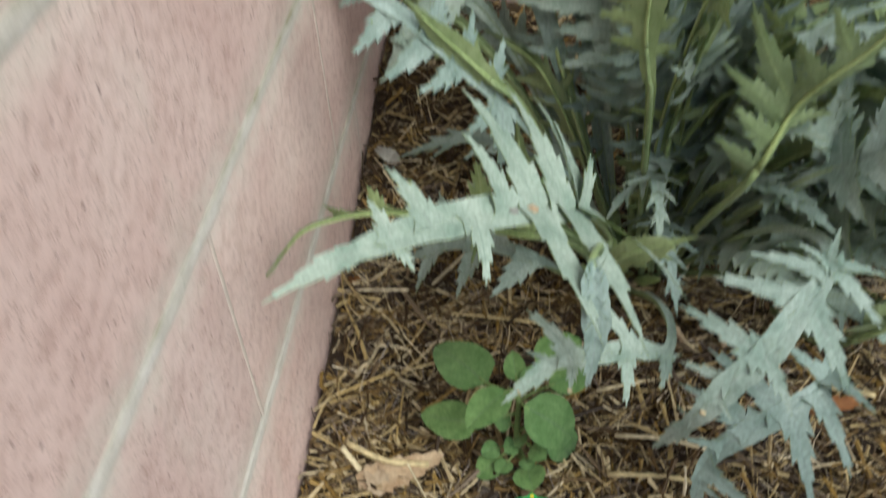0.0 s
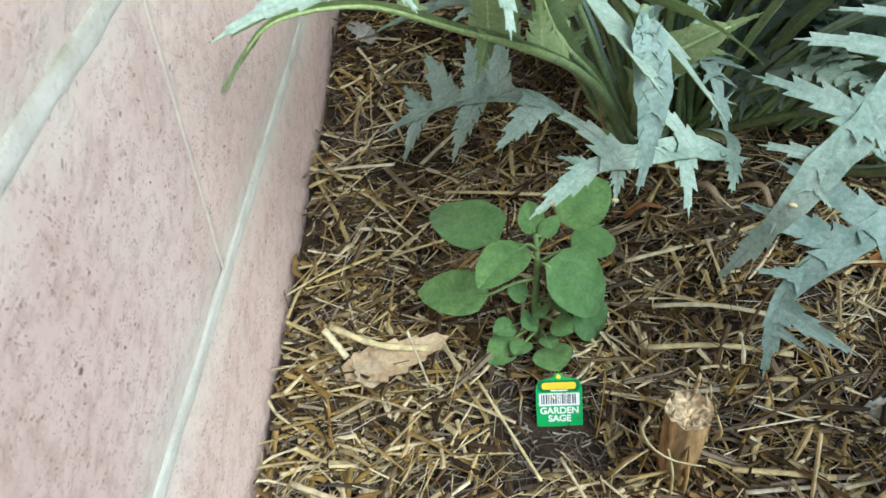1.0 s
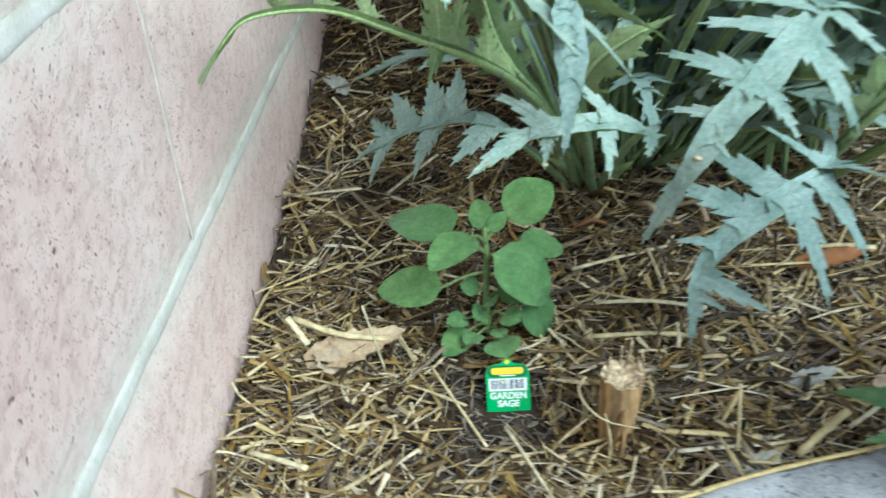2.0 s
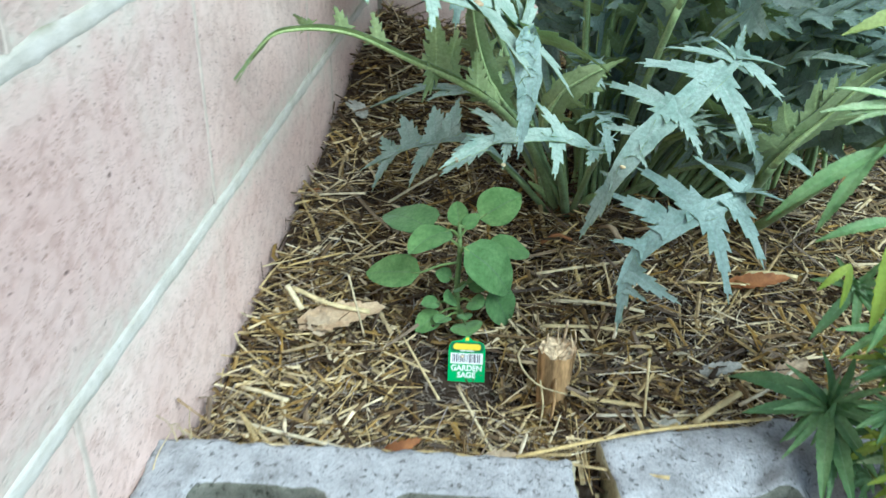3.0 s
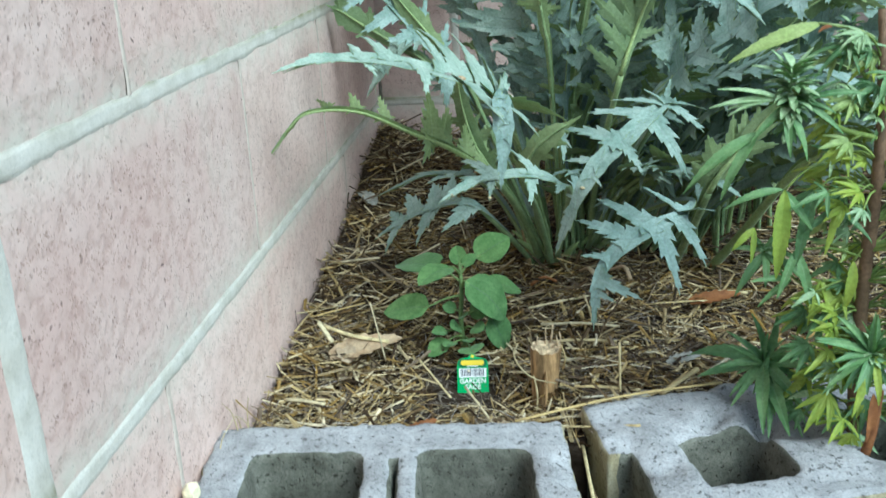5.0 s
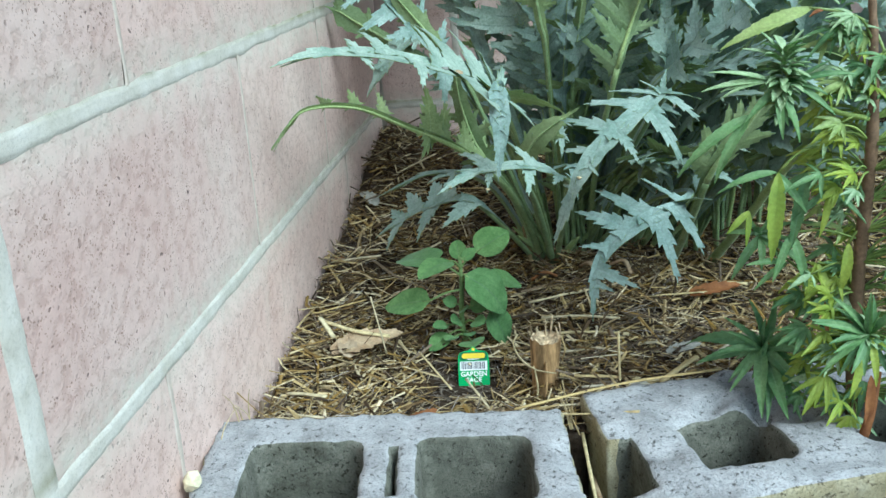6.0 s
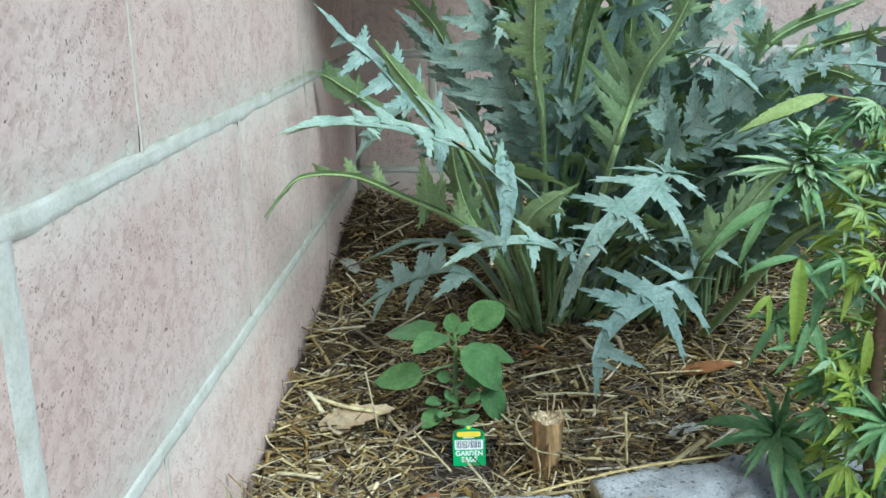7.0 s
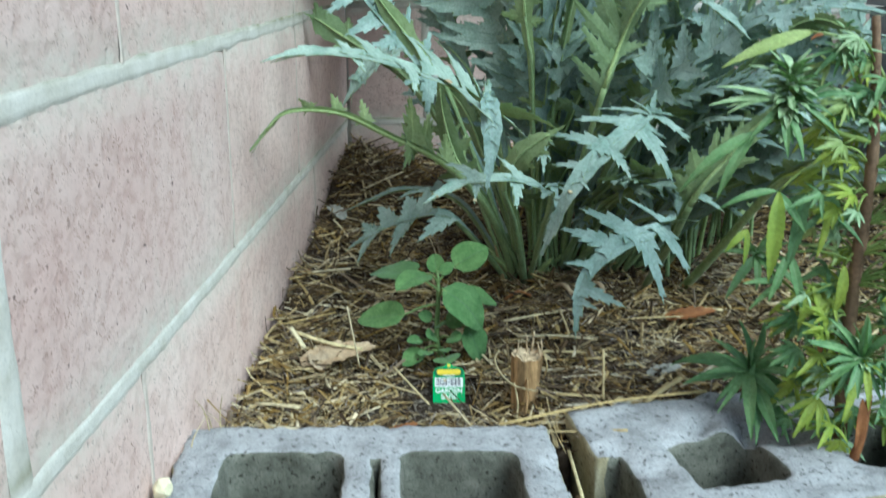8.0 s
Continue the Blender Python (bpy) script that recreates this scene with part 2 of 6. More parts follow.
M_GREYLEAF = mat_leaf("dry_grey_leaf", (0.26, 0.25, 0.22), (0.42, 0.40, 0.36), 0.8, 0.15, 0.05, (0.3, 0.3, 0.2), 60)
M_WOOD = mat_plain("cut_stalk_side", (0.35, 0.225, 0.105), 0.7, 0.2, 0.55, 110, (1, 1, 0.25))
M_CUT = mat_plain("cut_stalk_top", (0.46, 0.36, 0.23), 0.85, 0.15, 0.55, 160)
M_TAGG = mat_plain("tag_green", (0.035, 0.36, 0.09), 0.35, 0.5, 0.05)
M_TAGD = mat_plain("tag_dark_green", (0.012, 0.14, 0.045), 0.35, 0.5, 0.05)
M_TAGY = mat_plain("tag_yellow", (0.75, 0.58, 0.03), 0.35, 0.5, 0.05)
M_TAGW = mat_plain("tag_white", (0.8, 0.82, 0.8), 0.35, 0.5, 0.03)
M_TAGK = mat_plain("tag_black", (0.03, 0.03, 0.05), 0.35, 0.5, 0.05)
M_CHIP = mat_plain("cream_chip", (0.70, 0.64, 0.44), 0.6, 0.3, 0.12, 150)
M_BIN = mat_plain("dark_grey_plastic", (0.19, 0.225, 0.25), 0.5, 0.4, 0.15, 20)

# ---- mesh helpers ----
rng = random.Random(7)


def V(*a):
    return Vector(a)


def ease(a, b, x):
    t = max(0.0, min(1.0, (x - a) / (b - a)))
    return t * t * (3 - 2 * t)


def catmull(pts, n):
    """n points along a smooth curve through pts."""
    p = [Vector(q) for q in pts]
    p = [p[0] * 2 - p[1]] + p + [p[-1] * 2 - p[-2]]
    out, k = [], len(p) - 3
    for i in range(n):
        f = i / (n - 1) * k
        j = min(int(f), k - 1)
        t = f - j
        a, b, c, d = p[j:j + 4]
        out.append(0.5 * ((2 * b) + (c - a) * t + (2 * a - 5 * b + 4 * c - d) * t * t + (3 * b - a - 3 * c + d) * t ** 3))
    return out


class Build:
    """Collects vertices and faces of one mesh."""

    def __init__(self):
        self.v, self.f, self.m, self.smooth = [], [], [], True

    def add(self, verts, faces, mi=0):
        o = len(self.v)
        self.v += [tuple(q) for q in verts]
        self.f += [tuple(i + o for i in q) for q in faces]
        self.m += [mi] * len(faces)

    def tube(self, pts, radii, sides=6, mi=0, flat=1.0, cap=True):
        rings, n = [], len(pts)
        side = None
        for i, p in enumerate(pts):
            t = (pts[min(i + 1, n - 1)] - pts[max(i - 1, 0)]).normalized()
            ref = side if side is not None else (V(0, 0, 1) if abs(t.z) < 0.9 else V(1, 0, 0))
            a = (ref - t * ref.dot(t)).normalized()
            side = a
            c = t.cross(a)
            rings += [p + (a * math.cos(k * 2 * math.pi / sides) * flat + c * math.sin(k * 2 * math.pi / sides)) * radii[i] for k in range(sides)]
        faces = [(i * sides + k, i * sides + (k + 1) % sides, (i + 1) * sides + (k + 1) % sides, (i + 1) * sides + k) for i in range(n - 1) for k in range(sides)]
        if cap:
            faces += [tuple(range(sides))[::-1], tuple((n - 1) * sides + k for k in range(sides))]
        self.add(rings, faces, mi)

    def sheet(self, rows, thick=0.0007, top=0, under=1, vein=None, below=None):
        """A thin two-faced sheet over rows of points, each row of the same length; the upper face looks to the rows' left-hand side."""
        n, k = len(rows), len(rows[0])
        flat = [q for r in rows for q in r]
        nor = []
        for i in range(n):
            for j in range(k):
                a = rows[min(i + 1, n - 1)][j] - rows[max(i - 1, 0)][j]
                b = rows[i][min(j + 1, k - 1)] - rows[i][max(j - 1, 0)]
                q = b.cross(a)
                nor.append(q.normalized() if q.length > 1e-12 else V(0, 0, 1))
        quads = [(i * k + j, i * k + j + 1, (i + 1) * k + j + 1, (i + 1) * k + j) for i in range(n - 1) for j in range(k - 1)]
        self.add(flat, quads, top)
        if vein is not None:   # the middle column of faces takes the vein's material
            mid = (k - 1) // 2
            for q in range(n - 1):
                self.m[len(self.m) - len(quads) + q * (k - 1) + mid] = vein
        self.add([p - q * thick for p, q in zip(flat, nor)], [q[::-1] for q in quads], under)
        if vein is not None:
            for q in range(n - 1):
                self.m[len(self.m) - len(quads) + q * (k - 1) + mid] = vein if below is None else below

    def mesh(self, name, mats):
        me = bpy.data.meshes.new(name)
        me.from_pydata(self.v, [], self.f)
        for m in mats:
            me.materials.append(m)
        me.polygons.foreach_set("material_index", self.m)
        if self.smooth:
            me.polygons.foreach_set("use_smooth", [True] * len(self.f))
        me.update()
        return me


def empty(name, at=(0, 0, 0)):
    e = new(name)
    e.empty_display_size = 0.05
    e.location = at
    return e


def part(name, data, mats, parent=None, label=""):
    """One mesh object, from a Build, a bmesh or a mesh, in world places, under its parent."""
    if isinstance(data, Build):
        me = data.mesh(name, mats)
    elif isinstance(data, bmesh.types.BMesh):
        me = bpy.data.meshes.new(name)
        data.to_mesh(me)
        data.free()
        for m in mats:
            me.materials.append(m)
    else:
        me = data
    ob = new(name, me)
    if parent:
        ob.parent = parent
        up, p = Vector((0, 0, 0)), parent
        while p:
            up += p.location
            p = p.parent
        ob.location = -up
    if label:
        ob["label"] = label
    return ob


def nz(p, s, seed=0.0):
    return noise.noise(Vector((p[0] * s + seed, p[1] * s - seed * 0.7, p[2] * s + seed * 1.3)))


# ---- ground, bed and walls ----
WALL_X, REAR_Y = -0.005, 1.42
B2 = (0.406, 0.238)
B2A = radians(13.5)


def bed_height(x, y):
    h = -0.070 + 0.034 * ease(0.32, 0.46, x)
    h += 0.03 * ease(0.5, 0.78, y) * ease(0.6, 0.3, x) + 0.095 * ease(0.72, 1.38, y)
    h += 0.030 * ease(0.13, 0.02, x) * ease(0.28, 0.45, y)
    h += 0.022 * ease(0.31, 0.22, y)
    bowl = math.exp(-((x - 0.265) ** 2 + (y - 0.400) ** 2) / 0.003)
    h -= 0.007 * bowl
    h += (1 - bowl) * 0.012 * noise.noise(V(x * 9, y * 9, 3.1)) + (1 - bowl) * 0.005 * noise.noise(V(x * 31, y * 31, 8.1))
    return h - 0.10 * ease(1.05, 1.7, x)


def bed_front(x):
    """Front limit of the bed: the back faces of the two edging blocks."""
    if x < 0.41:
        return 0.207
    return B2[1] + (x - B2[0]) * math.tan(B2A) + 0.004 if x < 0.80 else 0.33


def make_ground():
    b = Build()
    n = 26
    def far(i):
        s = (i / n * 2 - 1)
        return 0.4 + math.copysign(abs(s) ** 4 * 1500 + abs(s) * 3, s)
    xs = [far(i) for i in range(n + 1)]
    vs = [V(x, y, -0.205 + 0.006 * noise.noise(V(x, y, 0))) for y in xs for x in xs]
    k = n + 1
    b.add(vs, [(j * k + i, j * k + i + 1, (j + 1) * k + i + 1, (j + 1) * k + i) for j in range(n) for i in range(n)])
    tagged(part("ground", b, [M_SOIL]), "bare dark earth yard around the raised bed", "ground", kind="structure")

    b = Build()
    nx, ny = 150, 100
    rows = []
    for j in range(ny + 1):
        row = []
        for i in range(nx + 1):
            x = -0.004 + 1.75 * i / nx
            y0 = bed_front(x)
            y = y0 + (REAR_Y - y0) * j / ny
            row.append(V(x, y, bed_height(x, y)))
        rows.append(row)
    skirt = [V(p.x, p.y, -0.215) for p in rows[0]]
    rows = [skirt] + rows
    flat = [p for r in rows for p in r]
    k = nx + 1
    b.add(flat, [(j * k + i, j * k + i + 1, (j + 1) * k + i + 1, (j + 1) * k + i) for j in range(ny + 1) for i in range(nx)])
    tagged(part("bed_soil", b, [M_SOIL]), "dark crumbly soil of the raised bed under straw", "soil", kind="structure")


make_ground()


def on_left(u, v, d):
    return V(WALL_X + 0.0347 * v - 0.0043 * u + d, u, v + 0.0071 * u)   # the old wall leans a little over the bed


def on_rear(u, v, d):
    return V(u, REAR_Y - d, v + 0.012 - 0.03 * u)


def wall_block(place, u0, u1, v0, v1, seed):
    """One masonry block face with worn, slightly wavy edges; returns a Build."""
    b = Build()
    b.smooth = False
    nu, nv = 12, 8
    pts = []
    for j in range(nv + 1):
        for i in range(nu + 1):
            fu, fv = i / nu, j / nv
            u, v = u0 + (u1 - u0) * fu, v0 + (v1 - v0) * fv
            d = 0.0003 * noise.noise(V(u * 14, v * 14, seed))
            if i in (0, nu):
                u += 0.0018 * noise.noise(V(v * 60, seed, 1))
                d -= 0.0016
            if j in (0, nv):
                v += 0.0018 * noise.noise(V(u * 60, seed, 2))
                d -= 0.0016
            pts.append(place(u, v, d))
    k = nu + 1
    flip = place is on_left
    faces = [(j * k + i, j * k + i + 1, (j + 1) * k + i + 1, (j + 1) * k + i) for j in range(nv) for i in range(nu)]
    rim = [i for i in range(k)] + [j * k + nu for j in range(1, nv + 1)] + [nv * k + i for i in range(nu - 1, -1, -1)] + [j * k for j in range(nv - 1, 0, -1)]
    back = len(pts)
    cu, cv = (u0 + u1) / 2, (v0 + v1) / 2
    normal = (place(0, 0, -0.02) - place(0, 0, 0))
    pts += [pts[q] + normal for q in rim]
    m = len(rim)
    faces += [(rim[q], back + q, back + (q + 1) % m, rim[(q + 1) % m]) for q in range(m)]
    b.add(pts, faces)
    return b


def joint(place, u0, u1, v0, v1, proud, seed, along="u"):
    """A lumpy mortar strip with ragged edges."""
    b = Build()
    length = (u1 - u0) if along == "u" else (v1 - v0)
    n, k = max(6, int(length / 0.012)), 7
    pts = []
    for i in range(n + 1):
        f = i / n
        for j in range(k):
            g = j / (k - 1)
            if along == "u":
                u, v = u0 + (u1 - u0) * f, v0 + (v1 - v0) * g
                rag = 0.0034 * noise.noise(V(u * 17, seed, j // 3)) + 0.0022 * noise.noise(V(u * 95, seed, j // 3))
                v += rag * (abs(g - 0.5) * 2)
            else:
                u, v = u0 + (u1 - u0) * g, v0 + (v1 - v0) * f
                rag = 0.003 * noise.noise(V(v * 26, seed, j // 3)) + 0.0015 * noise.noise(V(v * 90, seed, j // 3))
                u += rag * (abs(g - 0.5) * 2)
            edge = 1 - (abs(g - 0.5) * 2) ** 6
            d = -0.0018 + (0.0014 + proud) * edge + (0.0005 * noise.noise(V(u * 30, v * 45, seed)) + 0.0003 * noise.noise(V(u * 150, v * 150, seed))) * edge
            pts.append(place(u, v, d))
    b.add(pts, [(i * k + j, i * k + j + 1, (i + 1) * k + j + 1, (i + 1) * k + j) for i in range(n) for j in range(k - 1)])
    return b


BEDS = [0.136 + COURSE * k - (0.004 if k == 0 else 0) for k in range(-1, 7)]
LEFT_HEADS = {  # head joints of each course: place along the wall and width
    0: [(-1.04, .012), (-0.47, .012), (0.085, .007), (0.98, .004)],
    1: [(-1.26, .014), (-0.70, .016), (-0.142, .028), (0.415, .0045), (0.84, .004)],
    2: [(-1.02, .012), (-0.46, .014), (0.100, .005), (0.84, .004)],
}
REAR_HEADS = {0: [(0.40, .016), (0.88, .016), (1.36, .016), (1.84, .016)], 1: [(0.18, .016), (0.64, .016), (1.12, .016), (1.60, .016), (2.1, .016)],
              2: [(0.155, .018), (0.42, .016), (0.90, .016), (1.38, .016), (1.86, .016)]}


def make_wall(name, label, place, lo, hi, heads, core):
    wall = part(name, core, [M_MORTAR])
    tagged(wall, label, "wall", kind="structure")
    for c in range(len(BEDS) - 1):
        z0, z1 = BEDS[c], BEDS[c + 1]
        hs = heads[c if c < 3 else 1 + c % 2]
        cuts = [(lo, 0.0)] + [h for h in hs if lo < h[0] < hi] + [(hi, 0.0)]
        half = 0.0068
        for (a, wa), (bb, wb) in zip(cuts, cuts[1:]):
            bl = wall_block(place, a + wa / 2, bb - wb / 2, z0 + half, z1 - half, c * 3.7 + a * 11)
            part("block", bl, [M_BLOCK], wall)
        for u, w in cuts[1:-1]:
            part("head_joint", joint(place, u - w / 2 - 0.0012, u + w / 2 + 0.0012, z0 + half, z1 - half, 0.0002 if w > 0.01 else -0.0004, u * 7 + c, "v"), [M_MORTAR if w > 0.01 else M_SKIM], wall)
        part("bed_joint", joint(place, lo, hi, z1 - half - 0.0034, z1 + half + 0.0026, 0.0002, c * 5.1 + 2, "u"), [M_MORTAR], wall)


def box(x0, x1, y0, y1, z0, z1):
    bm = bmesh.new()
    bmesh.ops.create_cube(bm, size=1, matrix=Matrix.Translation(((x0 + x1) / 2, (y0 + y1) / 2, (z0 + z1) / 2)) @ Matrix.Diagonal((x1 - x0, y1 - y0, z1 - z0, 1)))
    return bm


# ---- edging blocks ----
def hollow_block(xl, yl, solid, deform, cores, height=0.194):
    """A hollow concrete block from plan lines; solid(i, j) tells which cells are filled, cores are its through holes."""
    bm = bmesh.new()
    vs = {}
    def vert(i, j):
        if (i, j) not in vs:
            vs[i, j] = bm.verts.new((xl[i], yl[j], 0))
        return vs[i, j]
    faces = [bm.faces.new((vert(i, j), vert(i + 1, j), vert(i + 1, j + 1), vert(i, j + 1))) for i in range(len(xl) - 1) for j in range(len(yl) - 1) if solid(i, j)]
    for v in bm.verts:   # rounded corners of the cores
        for x0, x1, y0, y1 in cores:
            cx, cy = (x0 + x1) / 2, (y0 + y1) / 2
            if min(abs(v.co.x - x0), abs(v.co.x - x1)) < 1e-6 and min(abs(v.co.y - y0), abs(v.co.y - y1)) < 1e-6:
                v.co.x -= math.copysign(0.0042, v.co.x - cx)
                v.co.y -= math.copysign(0.0042, v.co.y - cy)
    top = list(faces)
    out = bmesh.ops.extrude_face_region(bm, geom=top)
    for g in out["geom"]:
        if isinstance(g, bmesh.types.BMVert):
            g.co.z = -height
    bmesh.ops.recalc_face_normals(bm, faces=bm.faces)
    sharp = [e for e in bm.edges if len(e.link_faces) == 2 and abs(e.link_faces[0].normal.dot(e.link_faces[1].normal)) < 0.5]
    x_lo, x_hi, y_lo, y_hi = xl[0], xl[-1], yl[0], yl[-1]
    def wanted(e):
        a, b = e.verts[0].co, e.verts[1].co
        if abs(a.z - b.z) < 1e-5:
            return a.z > -0.001
        return (abs(a.x - x_lo) < 1e-5 or abs(a.x - x_hi) < 1e-5) and (abs(a.y - y_lo) < 1e-5 or abs(a.y - y_hi) < 1e-5)
    sharp = [e for e in sharp if wanted(e)]
    bmesh.ops.bevel(bm, geom=sharp, offset=0.0065, segments=2, profile=0.55, affect="EDGES")
    for _ in range(4):
        long = [e for e in bm.edges if e.calc_length() > 0.012 and max(v.co.z for v in e.verts) > -0.12]
        if not long:
            break
        bmesh.ops.subdivide_edges(bm, edges=long, cuts=1, use_grid_fill=True)
    bm.normal_update()
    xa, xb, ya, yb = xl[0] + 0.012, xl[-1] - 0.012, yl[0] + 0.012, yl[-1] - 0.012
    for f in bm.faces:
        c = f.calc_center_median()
        # faces inside the cores get the cement colour darkened for their shade
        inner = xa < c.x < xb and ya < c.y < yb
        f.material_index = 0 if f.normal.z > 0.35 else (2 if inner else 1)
    moves = []
    for v in bm.verts:
        p = v.co.copy()
        r = 0.0030 * noise.noise(p * 40) + 0.0020 * noise.noise(p * 120) + 0.0012 * noise.noise(p * 260)
        edge = 1.15 if abs(v.normal.z) < 0.9 and p.z > -0.02 else 0.40
        moves.append((v, p + v.normal * r * edge + deform(p)))
    for v, p in moves:
        v.co = p
    bm.normal_update()
    for f in bm.faces:
        f.smooth = True
    return bm


def make_blocks():
    xl, yl = [0.003, 0.030, 0.053, 0.066, 0.163, 0.176, 0.206, 0.213, 0.235, 0.248, 0.341, 0.354, 0.376, 0.397], [-0.010, 0.040, 0.053, 0.140, 0.153, 0.209]
    def solid1(i, j):
        xm, ym = (xl[i] + xl[i + 1]) / 2, (yl[j] + yl[j + 1]) / 2
        if 0.04 < ym < 0.153 and (0.053 < xm < 0.176 or 0.235 < xm < 0.354):
            return False
        return not (0.206 < xm < 0.213 and 0.053 < ym < 0.140)
    def bend1(p):
        d = V((0.1 - p.y) * 0.085, 0, 0)   # the block is a little out of square
        if 0.02 < p.y < 0.17 and 0.03 < p.x < 0.375:   # core walls lean in a little, towards the foot
            c = 0.115 if p.x < 0.206 else 0.295
            d.x += (c - p.x) * 0.12 * min(1, -p.z / 0.19)
            d.y += (0.0975 - p.y) * 0.10 * min(1, -p.z / 0.19)
        if p.x > 0.372 and 0.085 < p.y < 0.135:
            d.z -= 0.006 * ease(0.372, 0.385, p.x)
        d.z -= 0.004 * max(0, noise.noise(p * 38)) * (1 if p.z > -0.01 else 0)
        return d
    bm = hollow_block(xl, yl, solid1, bend1, [(0.053, 0.176, 0.040, 0.153), (0.235, 0.354, 0.040, 0.153)])
    bm.transform(Matrix.Rotation(radians(1.5), 4, "Z"))
    ob = part("concrete_block", bm, [M_CEM, M_CEMS, M_CEMSHADE])
    tagged(ob, "weathered grey hollow concrete block lying cores up against wall", "concrete block", "edging blocks")

    xl2 = [0.0, 0.026, 0.078, 0.091, 0.161, 0.174, 0.252, 0.265, 0.329, 0.342, 0.372, 0.397]
    yl2 = [-0.016, 0.034, 0.047, 0.113, 0.126, 0.214]
    def solid2(i, j):
        xm, ym = (xl2[i] + xl2[i + 1]) / 2, (yl2[j] + yl2[j + 1]) / 2
        if (xm < 0.026 or xm > 0.372) and 0.034 < ym < 0.113:
            return False
        return not (0.034 < ym < 0.126 and (0.078 < xm < 0.174 or 0.252 < xm < 0.342))
    def bend2(p):
        d = V(0, 0, 0)
        low = ease(0.0, -0.06, p.z)
        corner = ease(0.12, 0.03, p.x + 1.1 * p.y + 0.03 * noise.noise(p * 35))
        d.z -= 0.017 * corner * (1 - low) * (1 + 0.6 * noise.noise(p * 40))
        web = ease(0.045, 0.02, abs(p.x - 0.205)) * ease(0.075, 0.115, p.y) * ease(0.17, 0.14, p.y)
        d.z -= 0.014 * web * (1 - low) * (1 + 0.8 * noise.noise(p * 30))
        shell = ease(0.105, 0.125, p.y) * ease(0.17, 0.145, p.y) * ease(0.05, 0.09, p.x) * ease(0.24, 0.2, p.x)
        d.y += shell * 0.010 * (noise.noise(V(p.x * 30, 2, 0)) + 0.2) * (1 - low)
        d.z -= shell * 0.010 * (1 - low) * (0.6 + noise.noise(p * 30))
        left = ease(0.10, 0.05, p.x) * ease(0.03, 0.05, p.y) * ease(0.14, 0.12, p.y)
        d.z -= left * 0.006 * (1 - low) * (0.5 + noise.noise(p * 30))
        d.z -= 0.007 * max(0, noise.noise(p * 32)) * (1 if p.z > -0.01 else 0)
        return d
    bm = hollow_block(xl2, yl2, solid2, bend2, [(0.078, 0.174, 0.034, 0.126), (0.252, 0.342, 0.034, 0.126)])
    origin = Matrix.Translation((B2[0], B2[1], 0.002)) @ Matrix.Rotation(B2A, 4, "Z") @ Matrix.Translation((0, -0.203, 0))
    bm.transform(origin)
    ob = part("concrete_block", bm, [M_CEM, M_CEMS, M_CEMSHADE])
    tagged(ob, "broken grey hollow concrete block with chipped corner and crumbling web", "concrete block", "edging blocks")


make_blocks()


# ---- straw mulch ----
def straw_piece(b, x, y, yaw, length, width, lift, pitch, bend, hollow=False, mi=0):
    d = V(math.cos(yaw) * math.cos(pitch), math.sin(yaw) * math.cos(pitch), math.sin(pitch))
    side = V(-math.sin(yaw), math.cos(yaw), 0)
    up = d.cross(side)
    n = 3
    ring, faces, k = [], [], 4
    for i in range(n + 1):
        f = i / n - 0.5
        p = V(x, y, bed_height(x, y) + lift) + d * length * f + side * bend * length * (f * f - 0.08) * 2
        p.x = max(p.x, WALL_X + 0.003)
        floor = bed_height(p.x, p.y) + 0.001
        p.z = max(p.z, floor + lift * 0.3)
        w = width * (0.75 + 0.25 * math.sin(i * 2.1 + x * 50))
        ring += [p + side * w / 2, p + up * w * 0.32, p - side * w / 2, p - up * w * 0.25]
    for i in range(n):
        faces += [(i * k + j, i * k + (j + 1) % k, (i + 1) * k + (j + 1) % k, (i + 1) * k + j) for j in range(k)]
    faces += [(3, 2, 1, 0), (n * k, n * k + 1, n * k + 2, n * k + 3)]
    b.add(ring, faces, mi)


def in_bed(x, y, margin=0.004):
    return 0.004 < x and bed_front(x) + margin < y < REAR_Y - 0.004


